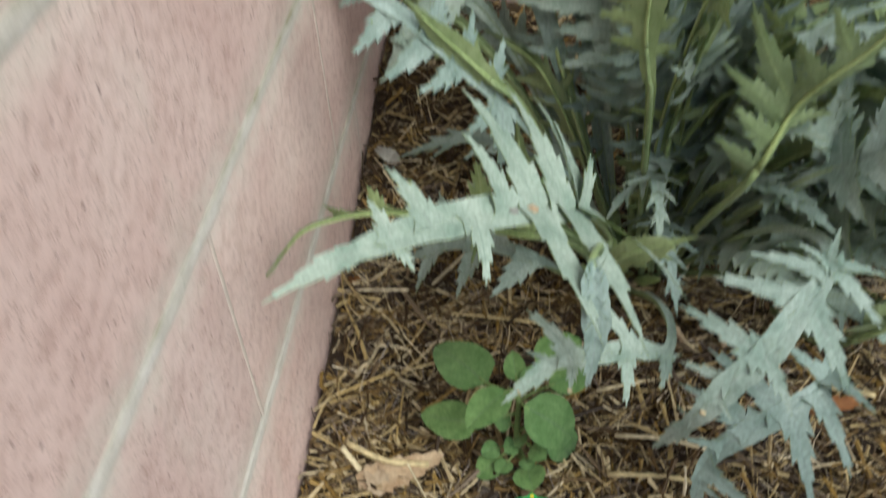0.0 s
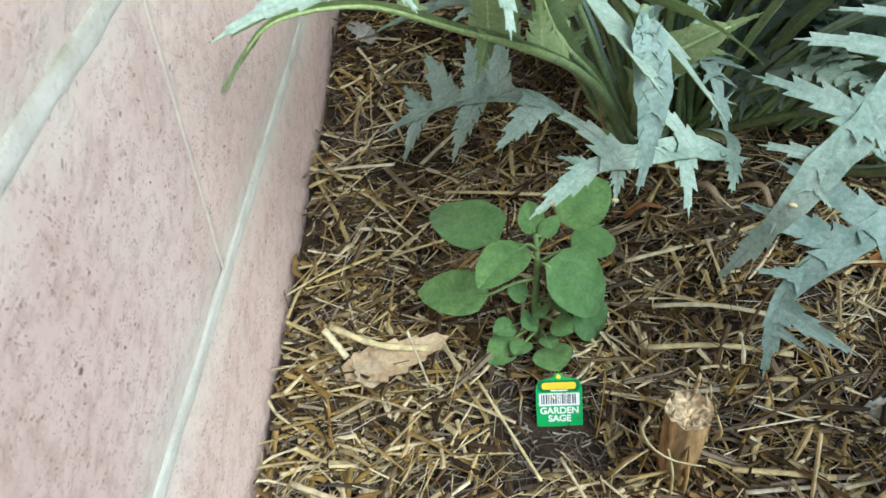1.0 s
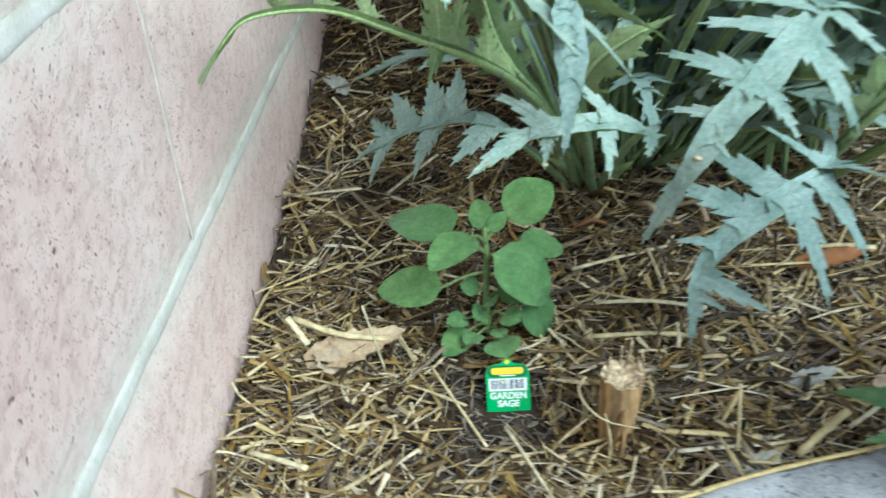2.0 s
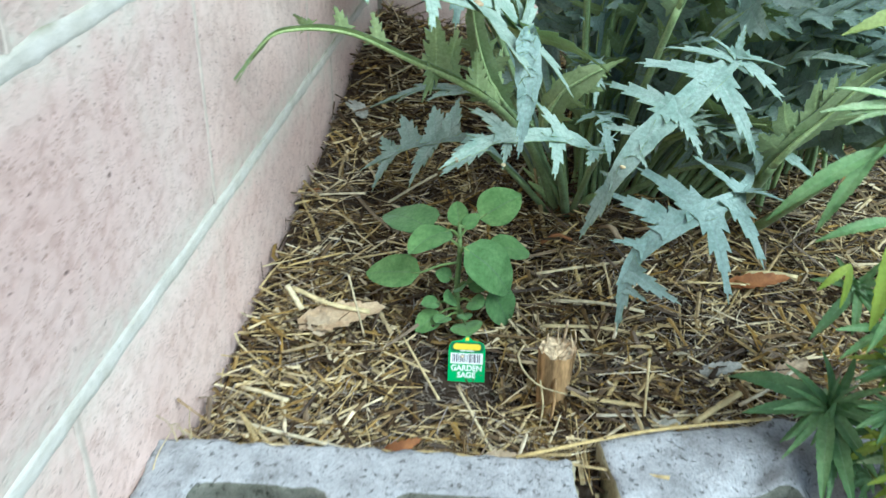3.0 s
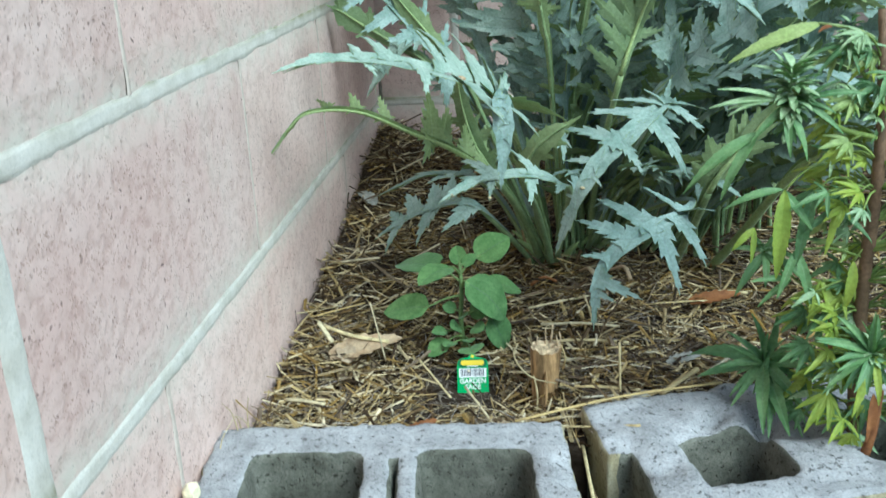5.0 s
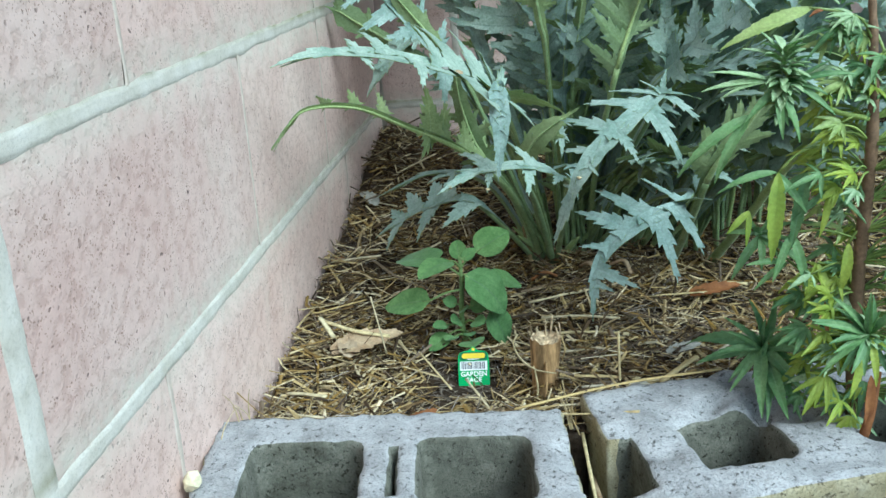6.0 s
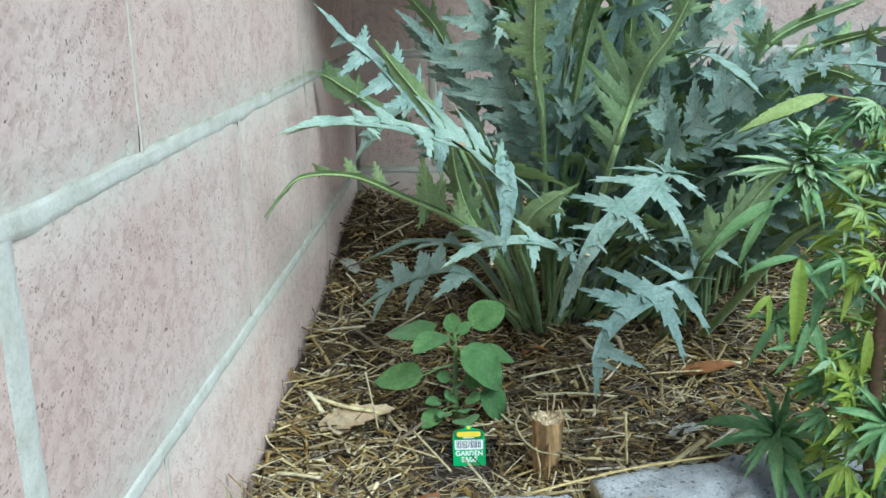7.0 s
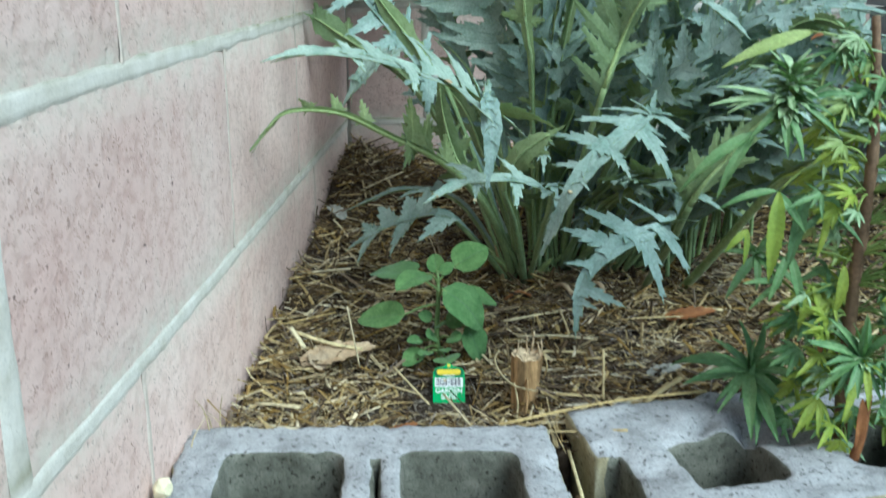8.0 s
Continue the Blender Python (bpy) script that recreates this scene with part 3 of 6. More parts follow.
def make_straw():
    r = random.Random(21)
    mulch, chaff = Build(), Build()
    mulch.smooth = chaff.smooth = False
    count = 0
    while count < 14000:
        y = 0.2 + 1.2 * r.random() ** 1.25
        x = r.uniform(0.0, 0.95 if y < 0.6 else 1.3)
        if not in_bed(x, y):
            continue
        bare = noise.noise(V(x * 7 + 4, y * 7, 5)) + 0.5 * ease(0.42, 0.30, y) * ease(0.05, 0.15, x)
        if bare > 0.25 and r.random() < 0.6:
            continue
        length = min(0.16, max(0.015, r.lognormvariate(-3.12, 0.60)))
        width = r.choice((0.0014, 0.002, 0.0026, 0.0034, 0.0044, 0.0056, 0.0072))
        yaw = r.gauss(0.1, 0.9) if r.random() < 0.45 else r.uniform(0, math.pi)
        half = length / 2
        if abs(x - 0.266) < 0.030 + half * abs(math.cos(yaw)) and abs(y - 0.395) < 0.030 + half * abs(math.sin(yaw)):
            continue
        if y - abs(math.sin(yaw)) * half < bed_front(x) - 0.012:
            continue
        straw_piece(mulch, x, y, yaw, length, width, r.uniform(0.0, 0.016) + 0.012 * r.random() ** 3, r.gauss(0, 0.30), r.gauss(0, 0.11))
        count += 1
    count = 0
    while count < 380:   # bleached pieces lying uppermost
        y = 0.22 + 0.9 * r.random() ** 1.3
        x = r.uniform(0.0, 0.9)
        if not in_bed(x, y, 0.02) or (abs(x - 0.266) < 0.06 and abs(y - 0.395) < 0.06):
            continue
        straw_piece(mulch, x, y, r.gauss(0.1, 0.9), r.uniform(0.025, 0.085), r.choice((0.0018, 0.0026, 0.0035, 0.0045)), r.uniform(0.012, 0.020), r.gauss(0, 0.18), r.gauss(0, 0.06), mi=1)
        count += 1
    count = 0
    while count < 1500:   # long thin fibres over the rest
        y = 0.22 + 0.75 * r.random() ** 1.4
        x = r.uniform(0.0, 0.85)
        if not in_bed(x, y, 0.025) or (abs(x - 0.266) < 0.06 and abs(y - 0.395) < 0.06):
            continue
        straw_piece(mulch, x, y, r.uniform(0, math.pi), r.uniform(0.03, 0.09), r.choice((0.0008, 0.0011, 0.0015)), r.uniform(0.008, 0.021), r.gauss(0, 0.22), r.gauss(0, 0.22), mi=r.choice((0, 1, 2)))
        count += 1
    tagged(part("straw_mulch", mulch, [M_STRAW, M_BLEACH, M_FIBRE]), "loose golden and greyed straw mulch covering the bed", "straw", kind="stuff")
    count = 0
    while count < 9500:
        y = 0.2 + 0.9 * r.random() ** 1.4
        x = r.uniform(0.0, 0.95)
        if not in_bed(x, y, 0.012) or (abs(x - 0.266) < 0.026 and abs(y - 0.416) < 0.008):
            continue
        straw_piece(chaff, x, y, r.uniform(0, math.pi), r.uniform(0.006, 0.028), r.choice((0.001, 0.0014, 0.002, 0.003)), r.uniform(0, 0.006), r.gauss(0, 0.3), r.gauss(0, 0.15))
        count += 1
    tagged(part("straw_chaff", chaff, [M_CHAFF]), "grey-brown broken chaff and crumbs between straw", "straw", kind="stuff")


make_straw()


def stalk(a, b, width, mid=(0, 0, 0), label="pale golden straw stalk lying on the mulch", m=None):
    a, b = Vector(a), Vector(b)
    c = (a + b) / 2 + Vector(mid)
    pts = catmull([a, c, b], 9)
    bl = Build()
    bl.tube(pts, [width / 2 * (1 + 0.12 * math.sin(i * 2.7)) for i in range(9)], 7, 0, 0.6)
    return tagged(part("straw_stalk", bl, [m or M_STALK]), label, "straw", "single straw stalks")


stalk((0.136, 0.415, 0.062), (0.146, 0.430, -0.030), 0.0035, label="pale straw stalk poking upright from the mulch")
stalk((0.454, 0.317, 0.045), (0.453, 0.292, -0.030), 0.0050, label="thick pale straw stalk standing upright beside the cut stump")
stalk((0.050, 0.480, 0.000), (0.145, 0.470, -0.022), 0.0075, (0, -0.01, 0.001), "broad flattened golden straw stalk")
stalk((0.048, 0.466, 0.012), (0.068, 0.452, -0.012), 0.0075, (0, 0, 0.001), "short broad golden straw stub")
stalk((0.008, 0.560, -0.022), (0.086, 0.605, -0.020), 0.0042)
stalk((0.330, 0.212, 0.002), (0.568, 0.283, 0.008), 0.0042, (0.0, 0.004, 0.004), "long pale straw stalk resting on the block edge")
stalk((0.400, 0.330, -0.020), (0.480, 0.322, -0.022), 0.0058, (0, 0, 0.001))
stalk((0.408, 0.312, -0.026), (0.495, 0.318, -0.026), 0.0045, (0, 0, 0.001))
stalk((0.420, 0.345, -0.030), (0.447, 0.405, -0.018), 0.0058, (0, 0, 0.001))
stalk((0.500, 0.292, -0.012), (0.548, 0.325, 0.004), 0.0075, (0, 0, 0.001), "thick broken straw stalk end with pale cut face")
stalk((0.545, 0.310, 0.000), (0.600, 0.345, 0.020), 0.0042, (0, -0.004, 0.001), "golden bent straw stalk")
stalk((0.350, 0.470, -0.028), (0.478, 0.452, -0.022), 0.0062, (0, 0.006, 0.001), "golden straw stalk lying near the sage plant")
stalk((0.360, 0.520, -0.024), (0.470, 0.500, -0.020), 0.0055, (0, 0.006, 0.001))
stalk((0.385, 0.418, -0.030), (0.520, 0.424, -0.022), 0.0050, (0, 0, 0.001), "long grey straw stalk lying near the stump")
stalk((0.600, 0.590, -0.012), (0.660, 0.575, -0.006), 0.0070, (0, 0, 0.003))
stalk((0.262, 0.350, -0.030), (0.310, 0.250, -0.036), 0.0032)
stalk((0.190, 0.440, -0.034), (0.245, 0.330, -0.034), 0.0030)
stalk((0.404, 0.195, -0.020), (0.425, -0.030, -0.060), 0.0040, (-0.004, 0, 0.02), "long straw stalk fallen in the gap between blocks")
stalk((0.412, 0.170, -0.060), (0.446, -0.020, -0.12), 0.0060, (0, 0, 0.02), "dry brown leaf strip stuck in the block gap", M_DRY)
stalk((0.045, 0.270, -0.030), (0.170, 0.235, -0.026), 0.0045)
stalk((0.200, 0.235, -0.024), (0.330, 0.225, -0.020), 0.0048, (0, 0.004, 0.001))
stalk((0.030, 0.330, -0.034), (0.090, 0.300, -0.024), 0.0060, (0, 0, 0.001))
for i, (x, y, yaw, ln) in enumerate([(0.10, 0.62, 0.3, 0.12), (0.20, 0.70, -0.2, 0.14), (0.15, 0.80, 0.9, 0.10), (0.08, 0.95, 0.5, 0.13), (0.18, 1.05, -0.3, 0.15), (0.10, 1.15, 1.0, 0.14), (0.24, 1.12, 0.2, 0.16), (0.05, 0.72, -0.1, 0.09), (0.40, 0.60, 0.2, 0.12), (0.55, 0.56, -0.1, 0.13)]):
    z = bed_height(x, y) + 0.014
    dx, dy = math.cos(yaw) * ln / 2, math.sin(yaw) * ln / 2
    stalk((x - dx, y - dy, z), (x + dx, y + dy, z + 0.012), 0.0040 + 0.0006 * (i % 3), (0, 0, 0.001))

stalk((0.425, 0.690, -0.010), (0.452, 0.655, -0.014), 0.0090, (0, 0, 0.012), "short withered tan strip at the artichoke crown", M_DRY)
stalk((0.470, 0.675, -0.004), (0.500, 0.650, -0.012), 0.0080, (0.006, 0, 0.014), "short withered tan strip at the artichoke crown", M_DRY)
stalk((0.345, 0.640, -0.012), (0.385, 0.655, -0.012), 0.0070, (0, 0, 0.010), "curled brown strip of old leaf under the artichoke", M_RUST)


# ---- leaves ----
def lobe(b, p0, tip, nor, width, teeth=4, bulge=0.12, cup=0.25, jag=0.45, r=rng, thick=0.0007, taper=0.9, base=0.55, sway=0.0):
    """A pointed, toothed blade from p0 to tip; nor is about its upper side."""
    ax = tip - p0
    ln = ax.length
    d = ax.normalized()
    w = d.cross(nor)
    if w.length < 1e-6:
        w = d.cross(V(0.3, 0.2, 1))
    w.normalize()
    n = w.cross(d)
    us = [0.0]
    for i in range(teeth):
        us += [(i + 0.72) / (teeth + 0.35), (i + 0.98) / (teeth + 0.35)]
    us.append(1.0)
    rows = []
    phase = r.uniform(0, 6)
    for q, u in enumerate(us):
        c = p0 + ax * u + n * (bulge * ln * 4 * u * (1 - u)) + w * (sway * ln * math.sin(u * 3.1))
        env = (base + (1 - base) * math.sin(min(1, u * 2.6) * math.pi / 2)) * (1 - u) ** taper
        h = width * ln * env
        if u in (0.0, 1.0):
            e1 = e2 = h
            f1 = f2 = 0
        elif q % 2 == 1:
            e1, e2 = h * (1 + jag * r.uniform(0.5, 1.1)), h * (1 + jag * r.uniform(0.5, 1.1))
            f1 = f2 = 0.05 * ln * jag * 2
        else:
            e1 = e2 = h * (1 - 0.35 * jag)
            f1 = f2 = 0
        wav = 0.12 * math.sin(u * 9 + phase)
        rows.append([c - w * e2 + d * f2 + n * (cup - wav) * e2, c - w * e2 * 0.5 + n * cup * 0.22 * e2, c, c + w * e1 * 0.5 + n * cup * 0.22 * e1, c + w * e1 + d * f1 + n * (cup + wav) * e1])
    b.sheet(rows, thick)


def cut_lobe(b, p0, tip, nor, width, along=None, jag=0.9, r=rng, teeth=(4, 6), flare=0.010, bow=0.5, cup=0.12, thick=0.0007):
    """A lance-shaped leaf lobe with saw teeth and a folded mid vein; it leaves the rib at a slant and droops a little at its tip."""
    ax = tip - p0
    ln = ax.length
    ctrl = p0 + ax * 0.45
    if along is not None:
        perp = ax - along * ax.dot(along)
        ctrl = p0 + ax * 0.38 + perp * 0.14 * bow * 2
    ctrl += nor * ln * r.uniform(0.03, 0.14)
    k = r.randint(*teeth)
    us = [0.0]
    for i in range(k):
        us += [(i + 0.45) / (k + 0.5), (i + 0.86) / (k + 0.5), (i + 1.0) / (k + 0.5)]
    us += [0.97, 1.0]
    amps = [[r.uniform(0.35, 1.15) for _ in range(k)] for _ in (0, 1)]
    phase, twist = r.uniform(0, 6), r.uniform(-0.15, 0.15)
    rows = []
    for q, u in enumerate(us):
        c = p0 * (1 - u) ** 2 + ctrl * 2 * u * (1 - u) + tip * u * u
        d = ((ctrl - p0) * (1 - u) + (tip - ctrl) * u).normalized()
        w = d.cross(nor)
        if w.length < 1e-5:
            w = d.cross(V(0.3, 0.2, 1))
        w.normalize()
        n = w.cross(d)
        w, n = w * math.cos(twist * u) + n * math.sin(twist * u), n * math.cos(twist * u) - w * math.sin(twist * u)
        body = (0.62 + 0.38 * math.sin(math.pi * min(1.0, u * 1.25))) * (1 - u ** 1.45)
        h = width * ln * body + flare * (1 - min(1, u / 0.22)) ** 2 + 0.0002
        out = []
        for side in (0, 1):
            e, f = h, 0.0
            i, m = divmod(q - 1, 3)
            if 0 <= i < k and q > 0:
                a = jag * amps[side][i] * min(0.0052, 0.60 * width * ln) * (1.2 - 0.7 * u)
                if m == 1:
                    e, f = h + a, a * 1.6
                elif m == 0:
                    e, f = h + a * 0.30, 0.0
                else:
                    e = h * 0.93
            out.append((e, f))
        wav = 0.07 * math.sin(u * 8 + phase)
        (e1, f1), (e2, f2) = out
        vn = min(0.0010, 0.14 * h)
        rows.append([c - w * e2 + d * f2 + n * (cup - wav) * e2, c - w * h * 0.55 + n * cup * 0.42 * h, c - w * vn, c + w * vn, c + w * h * 0.55 + n * cup * 0.42 * h, c + w * e1 + d * f1 + n * (cup + wav) * e1])
    b.sheet(rows, thick, vein=2, below=3)


def frame_along(pts, up):
    """Tangent, side and normal at each point."""
    out, n = [], len(pts)
    for i in range(n):
        t = (pts[min(i + 1, n - 1)] - pts[max(i - 1, 0)]).normalized()
        u = up[i] if isinstance(up, list) else up
        s = t.cross(u)
        if s.length < 1e-4:
            s = t.cross(V(0.1, 1, 0.1))
        s.normalize()
        out.append((t, s, s.cross(t)))
    return out


def artichoke_leaf(plant, rib, up=(0, 0, 1), s0=0.35, pairs=6, span=0.10, tips=(), wing=0.012, seed=0, r0=0.008, droop=0.25, angle=55, label="", rate=0.30, own=None, fold=0.12, end=0.12, teeth=(3, 4), stalk_mat=None, slant=0.36, gap=0.034):
    """A deeply cut grey-green leaf on a ribbed stalk. rib: points of its midrib; tips: the ends of lobes that are known; without them lobes are grown in pairs."""
    r = random.Random(seed)
    up = Vector(up).normalized()
    n = 40
    pts = catmull(rib, n)
    fr = frame_along(pts, up)
    own = not tips if own is None else own
    def at(s):
        i = max(0, min(n - 1, int(round(s * (n - 1)))))
        return pts[i], fr[i]
    b = Build()
    rows = []
    for i in range(n):
        s = i / (n - 1)
        if s < 0.10:
            continue
        f = max(0.0, (s - s0) / (1 - s0))
        w = 1.15 * wing * (0.30 + 0.70 * math.sin(max(0, min(1, f * 1.1 + 0.08)) * math.pi) ** 0.7) * (1 if f < 0.8 else max(0.03, (1 - f) / 0.2))
        w *= (1 + 0.25 * noise.noise(V(s * 18, seed, 0))) * (1 if s > s0 else 0.4 + 0.6 * (s / s0) ** 2)
        p, (t, sd, nn) = pts[i], fr[i]
        vn = min(0.0022 * (1.1 - f), 0.3 * w)
        rows.append([p - sd * w + nn * fold * w, p - sd * w * 0.5 + nn * 0.05 * w, p - sd * vn, p + sd * vn, p + sd * w * 0.5 + nn * 0.05 * w, p + sd * w + nn * fold * w])
    b.sheet(rows, vein=2, below=3)
    total = sum((q - p).length for p, q in zip(pts, pts[1:])) * (1 - s0)
    lens = [0.0]
    for p, q in zip(pts, pts[1:]):
        lens.append(lens[-1] + (q - p).length)
    first = int(s0 * (n - 1))
    kept = []
    for tip in tips:   # each lobe leaves the rib at a forward slant
        tip = Vector(tip)
        if any((tip - q).length < gap for q in kept):
            continue
        kept.append(tip)
        near = min(range(first, n - 3), key=lambda i: (pts[i] - tip).length)
        back = lens[near] - slant * (pts[near] - tip).length
        i = min(range(first, n - 3), key=lambda q: abs(lens[q] - back))
        p, (t, sd, nn) = pts[i], fr[i]
        cut_lobe(b, p, Vector(tip), nn, min(rate * 0.46, 0.040 * rate / max(0.02, (Vector(tip) - p).length)) * r.uniform(0.8, 1.2), t, 1.0, r, (3, 5), min(0.013, total * 0.05))
    if own:
        for i in range(pairs):
            f = (i + 0.3) / pairs
            for side in (-1, 1):
                s = s0 + (1 - s0) * (f + r.uniform(-0.03, 0.03)) * 0.93
                p, (t, sd, nn) = at(s)
                ln = 0.78 * span * (0.45 + 0.75 * math.sin(min(1, f * 1.1 + 0.15) * math.pi) ** 0.7) * r.uniform(0.8, 1.15) * (1 - 0.35 * f)
                a = radians(angle + r.uniform(-12, 10) - 18 * f)
                d = t * math.cos(a) + sd * side * math.sin(a) + nn * r.uniform(0.0, 0.3)
                tip = p + d.normalized() * ln + V(0, 0, -droop * ln * r.uniform(0.5, 1.4))
                cut_lobe(b, p, tip, nn, min(rate * 0.60, 0.036 * rate / ln) * r.uniform(0.8, 1.2), t, 0.6, r, teeth, total / pairs * 0.30)
    tip_p, (t, sd, nn) = at(0.84)
    cut_lobe(b, tip_p, pts[-1] + t * 0.012, nn, end, None, 0.6, r, (3, 4), 0.0)
    ob = part("leaf", b, [M_TOP, M_UNDER, M_VEIN, M_RIB], plant, label)
    m = Build()
    cut = pts[:-3]
    rad = [r0 * (1 - i / n) ** 0.8 * (1 if i < s0 * n else max(0.6, 1 - 0.05 * (i - s0 * n))) + 0.0008 for i in range(len(cut))]
    line = [p - fr[i][2] * (rad[i] * 0.75 + 0.0008) for i, p in enumerate(cut)]
    k = max(3, int(s0 * n))
    m.tube(line[:k + 1], rad[:k + 1], 8, 0, 0.8)
    m.tube(line[k:], rad[k:], 8, 1, 0.8)
    part("midrib", m, [stalk_mat or M_PET, M_RIB], ob)
    return ob


def make_artichoke():
    plant = empty("artichoke_plant", (0.40, 0.78, -0.02))
    tagged(plant, "large silvery grey-green artichoke plant with deeply cut arching leaves", "plant")
    A = artichoke_leaf
    def spot(leaf, p, n, size, m, label, seed):
        q = Build()
        n = Vector(n).normalized()
        a = n.cross(V(0.2, 0.3, 1)).normalized()
        c = n.cross(a)
        k = 11
        ring = [Vector(p) + n * 0.0005 + (a * math.cos(j * 2 * math.pi / k) + c * 0.6 * math.sin(j * 2 * math.pi / k)) * size * (1 + 0.4 * noise.noise(V(j * 1.3, seed, 0))) for j in range(k)]
        q.add(ring + [r0 - n * 0.0014 for r0 in ring] + [Vector(p) + n * 0.0007], [(j, (j + 1) % k, 2 * k) for j in range(k)] + [(j, k + j, k + (j + 1) % k, (j + 1) % k) for j in range(k)])
        part("leaf_spot", q, [m], leaf, label)
    # great arching leaf that reaches the block wall
    arching = A(plant, [(0.385, 0.76, -0.03), (0.370, 0.70, 0.09), (0.345, 0.63, 0.21), (0.318, 0.565, 0.285), (0.301, 0.536, 0.312), (0.264, 0.510, 0.338), (0.206, 0.462, 0.366), (0.164, 0.426, 0.381), (0.115, 0.385, 0.388), (0.074, 0.353, 0.380)], up=(0.22, -0.35, 0.9), s0=0.36,
      tips=[(0.142, 0.490, 0.402), (0.198, 0.620, 0.394), (0.205, 0.540, 0.402), (0.240, 0.632, 0.388), (0.262, 0.645, 0.372), (0.285, 0.625, 0.355), (0.322, 0.600, 0.330), (0.176, 0.402, 0.362), (0.232, 0.412, 0.335), (0.327, 0.388, 0.302), (0.367, 0.384, 0.284), (0.405, 0.446, 0.285), (0.133, 0.452, 0.398)],
      wing=0.015, seed=1, r0=0.0055, rate=0.40, slant=0.15, end=0.13, label="long arching silver leaf with a drooping tip", fold=0.10, gap=0.02)
    spot(arching, (0.268, 0.508, 0.338), (0.28, -0.5, 0.8), 0.0060, M_DRY, "small scorched tan patch", 1)
    spot(arching, (0.252, 0.496, 0.346), (0.1, -0.4, 0.9), 0.0045, M_GREYLEAF, "small bleached patch", 2)
    # low olive leaf whose tip touches the wall
    A(plant, [(0.365, 0.77, -0.03), (0.33, 0.71, 0.09), (0.290, 0.66, 0.165), (0.242, 0.610, 0.219), (0.180, 0.585, 0.255), (0.121, 0.560, 0.290), (0.067, 0.535, 0.300), (0.035, 0.520, 0.290), (0.003, 0.505, 0.246)], up=(-0.25, 0.75, 0.6), s0=0.30,
      tips=[(0.104, 0.565, 0.318), (0.207, 0.620, 0.306), (0.236, 0.620, 0.281), (0.064, 0.540, 0.314), (0.141, 0.590, 0.306), (0.257, 0.64, 0.250), (0.285, 0.70, 0.235), (0.180, 0.630, 0.30), (0.20, 0.56, 0.21)],
      wing=0.005, seed=2, r0=0.006, rate=0.40, end=0.05, label="thin olive leaf bending over to the wall")
    # broad leaf over the straw
    broad = A(plant, [(0.43, 0.78, -0.02), (0.50, 0.64, 0.19), (0.53, 0.53, 0.285), (0.522, 0.470, 0.298), (0.491, 0.430, 0.286), (0.466, 0.400, 0.271), (0.438, 0.385, 0.250), (0.416, 0.375, 0.221), (0.401, 0.382, 0.185), (0.386, 0.397, 0.139)], up=(-0.2, -0.7, 0.65), s0=0.32,
      tips=[(0.454, 0.490, 0.302), (0.427, 0.470, 0.292), (0.397, 0.450, 0.277), (0.385, 0.430, 0.259), (0.397, 0.410, 0.247), (0.396, 0.390, 0.210), (0.521, 0.420, 0.258), (0.542, 0.395, 0.224), (0.530, 0.400, 0.205), (0.485, 0.360, 0.239), (0.438, 0.365, 0.225), (0.499, 0.490, 0.315), (0.565, 0.43, 0.27), (0.58, 0.48, 0.285), (0.535, 0.50, 0.325)],
      wing=0.011, seed=3, r0=0.005, rate=0.27, end=0.11, label="broad silvery leaf with a pale spot near its tip")
    spot(broad, (0.416, 0.374, 0.222), (-0.3, -0.85, 0.3), 0.0030, M_BLEACH, "pale round spot", 3)
    # lower leaf just above the mulch
    A(plant, [(0.44, 0.79, -0.02), (0.52, 0.66, 0.10), (0.57, 0.55, 0.148), (0.550, 0.470, 0.156), (0.522, 0.440, 0.153), (0.495, 0.425, 0.146), (0.466, 0.415, 0.131), (0.445, 0.410, 0.110), (0.430, 0.400, 0.080), (0.432, 0.385, 0.040)], up=(-0.2, -0.7, 0.7), s0=0.34,
      tips=[(0.499, 0.500, 0.184), (0.439, 0.490, 0.172), (0.429, 0.470, 0.165), (0.410, 0.460, 0.153), (0.411, 0.440, 0.138), (0.414, 0.420, 0.118), (0.580, 0.415, 0.173), (0.565, 0.385, 0.112), (0.530, 0.358, 0.086), (0.486, 0.362, 0.080), (0.455, 0.378, 0.070)],
      wing=0.010, seed=4, r0=0.005, rate=0.27, end=0.12, label="low silvery leaf whose lobes almost touch the straw")
    # small bleached leaf above the sage
    bleached = A(plant, [(0.385, 0.77, -0.03), (0.40, 0.62, 0.11), (0.405, 0.52, 0.178), (0.394, 0.458, 0.205), (0.359, 0.444, 0.222), (0.321, 0.429, 0.227), (0.284, 0.422, 0.222), (0.251, 0.393, 0.208)], up=(0, -0.35, 0.95), s0=0.42,
      tips=[(0.302, 0.406, 0.200), (0.354, 0.397, 0.195), (0.261, 0.480, 0.235), (0.262, 0.439, 0.222), (0.289, 0.480, 0.242), (0.322, 0.490, 0.248), (0.385, 0.410, 0.205), (0.345, 0.50, 0.25)],
      wing=0.009, seed=5, r0=0.004, rate=0.28, end=0.16, label="small leaf with a bleached, wilted tip")
    spot(bleached, (0.257, 0.398, 0.212), (-0.2, -0.5, 0.85), 0.0034, M_BLEACH, "bleached wilted tip", 4)
    spot(bleached, (0.303, 0.408, 0.204), (0, -0.8, 0.5), 0.0028, M_BLEACH, "bleached wilted tip", 5)
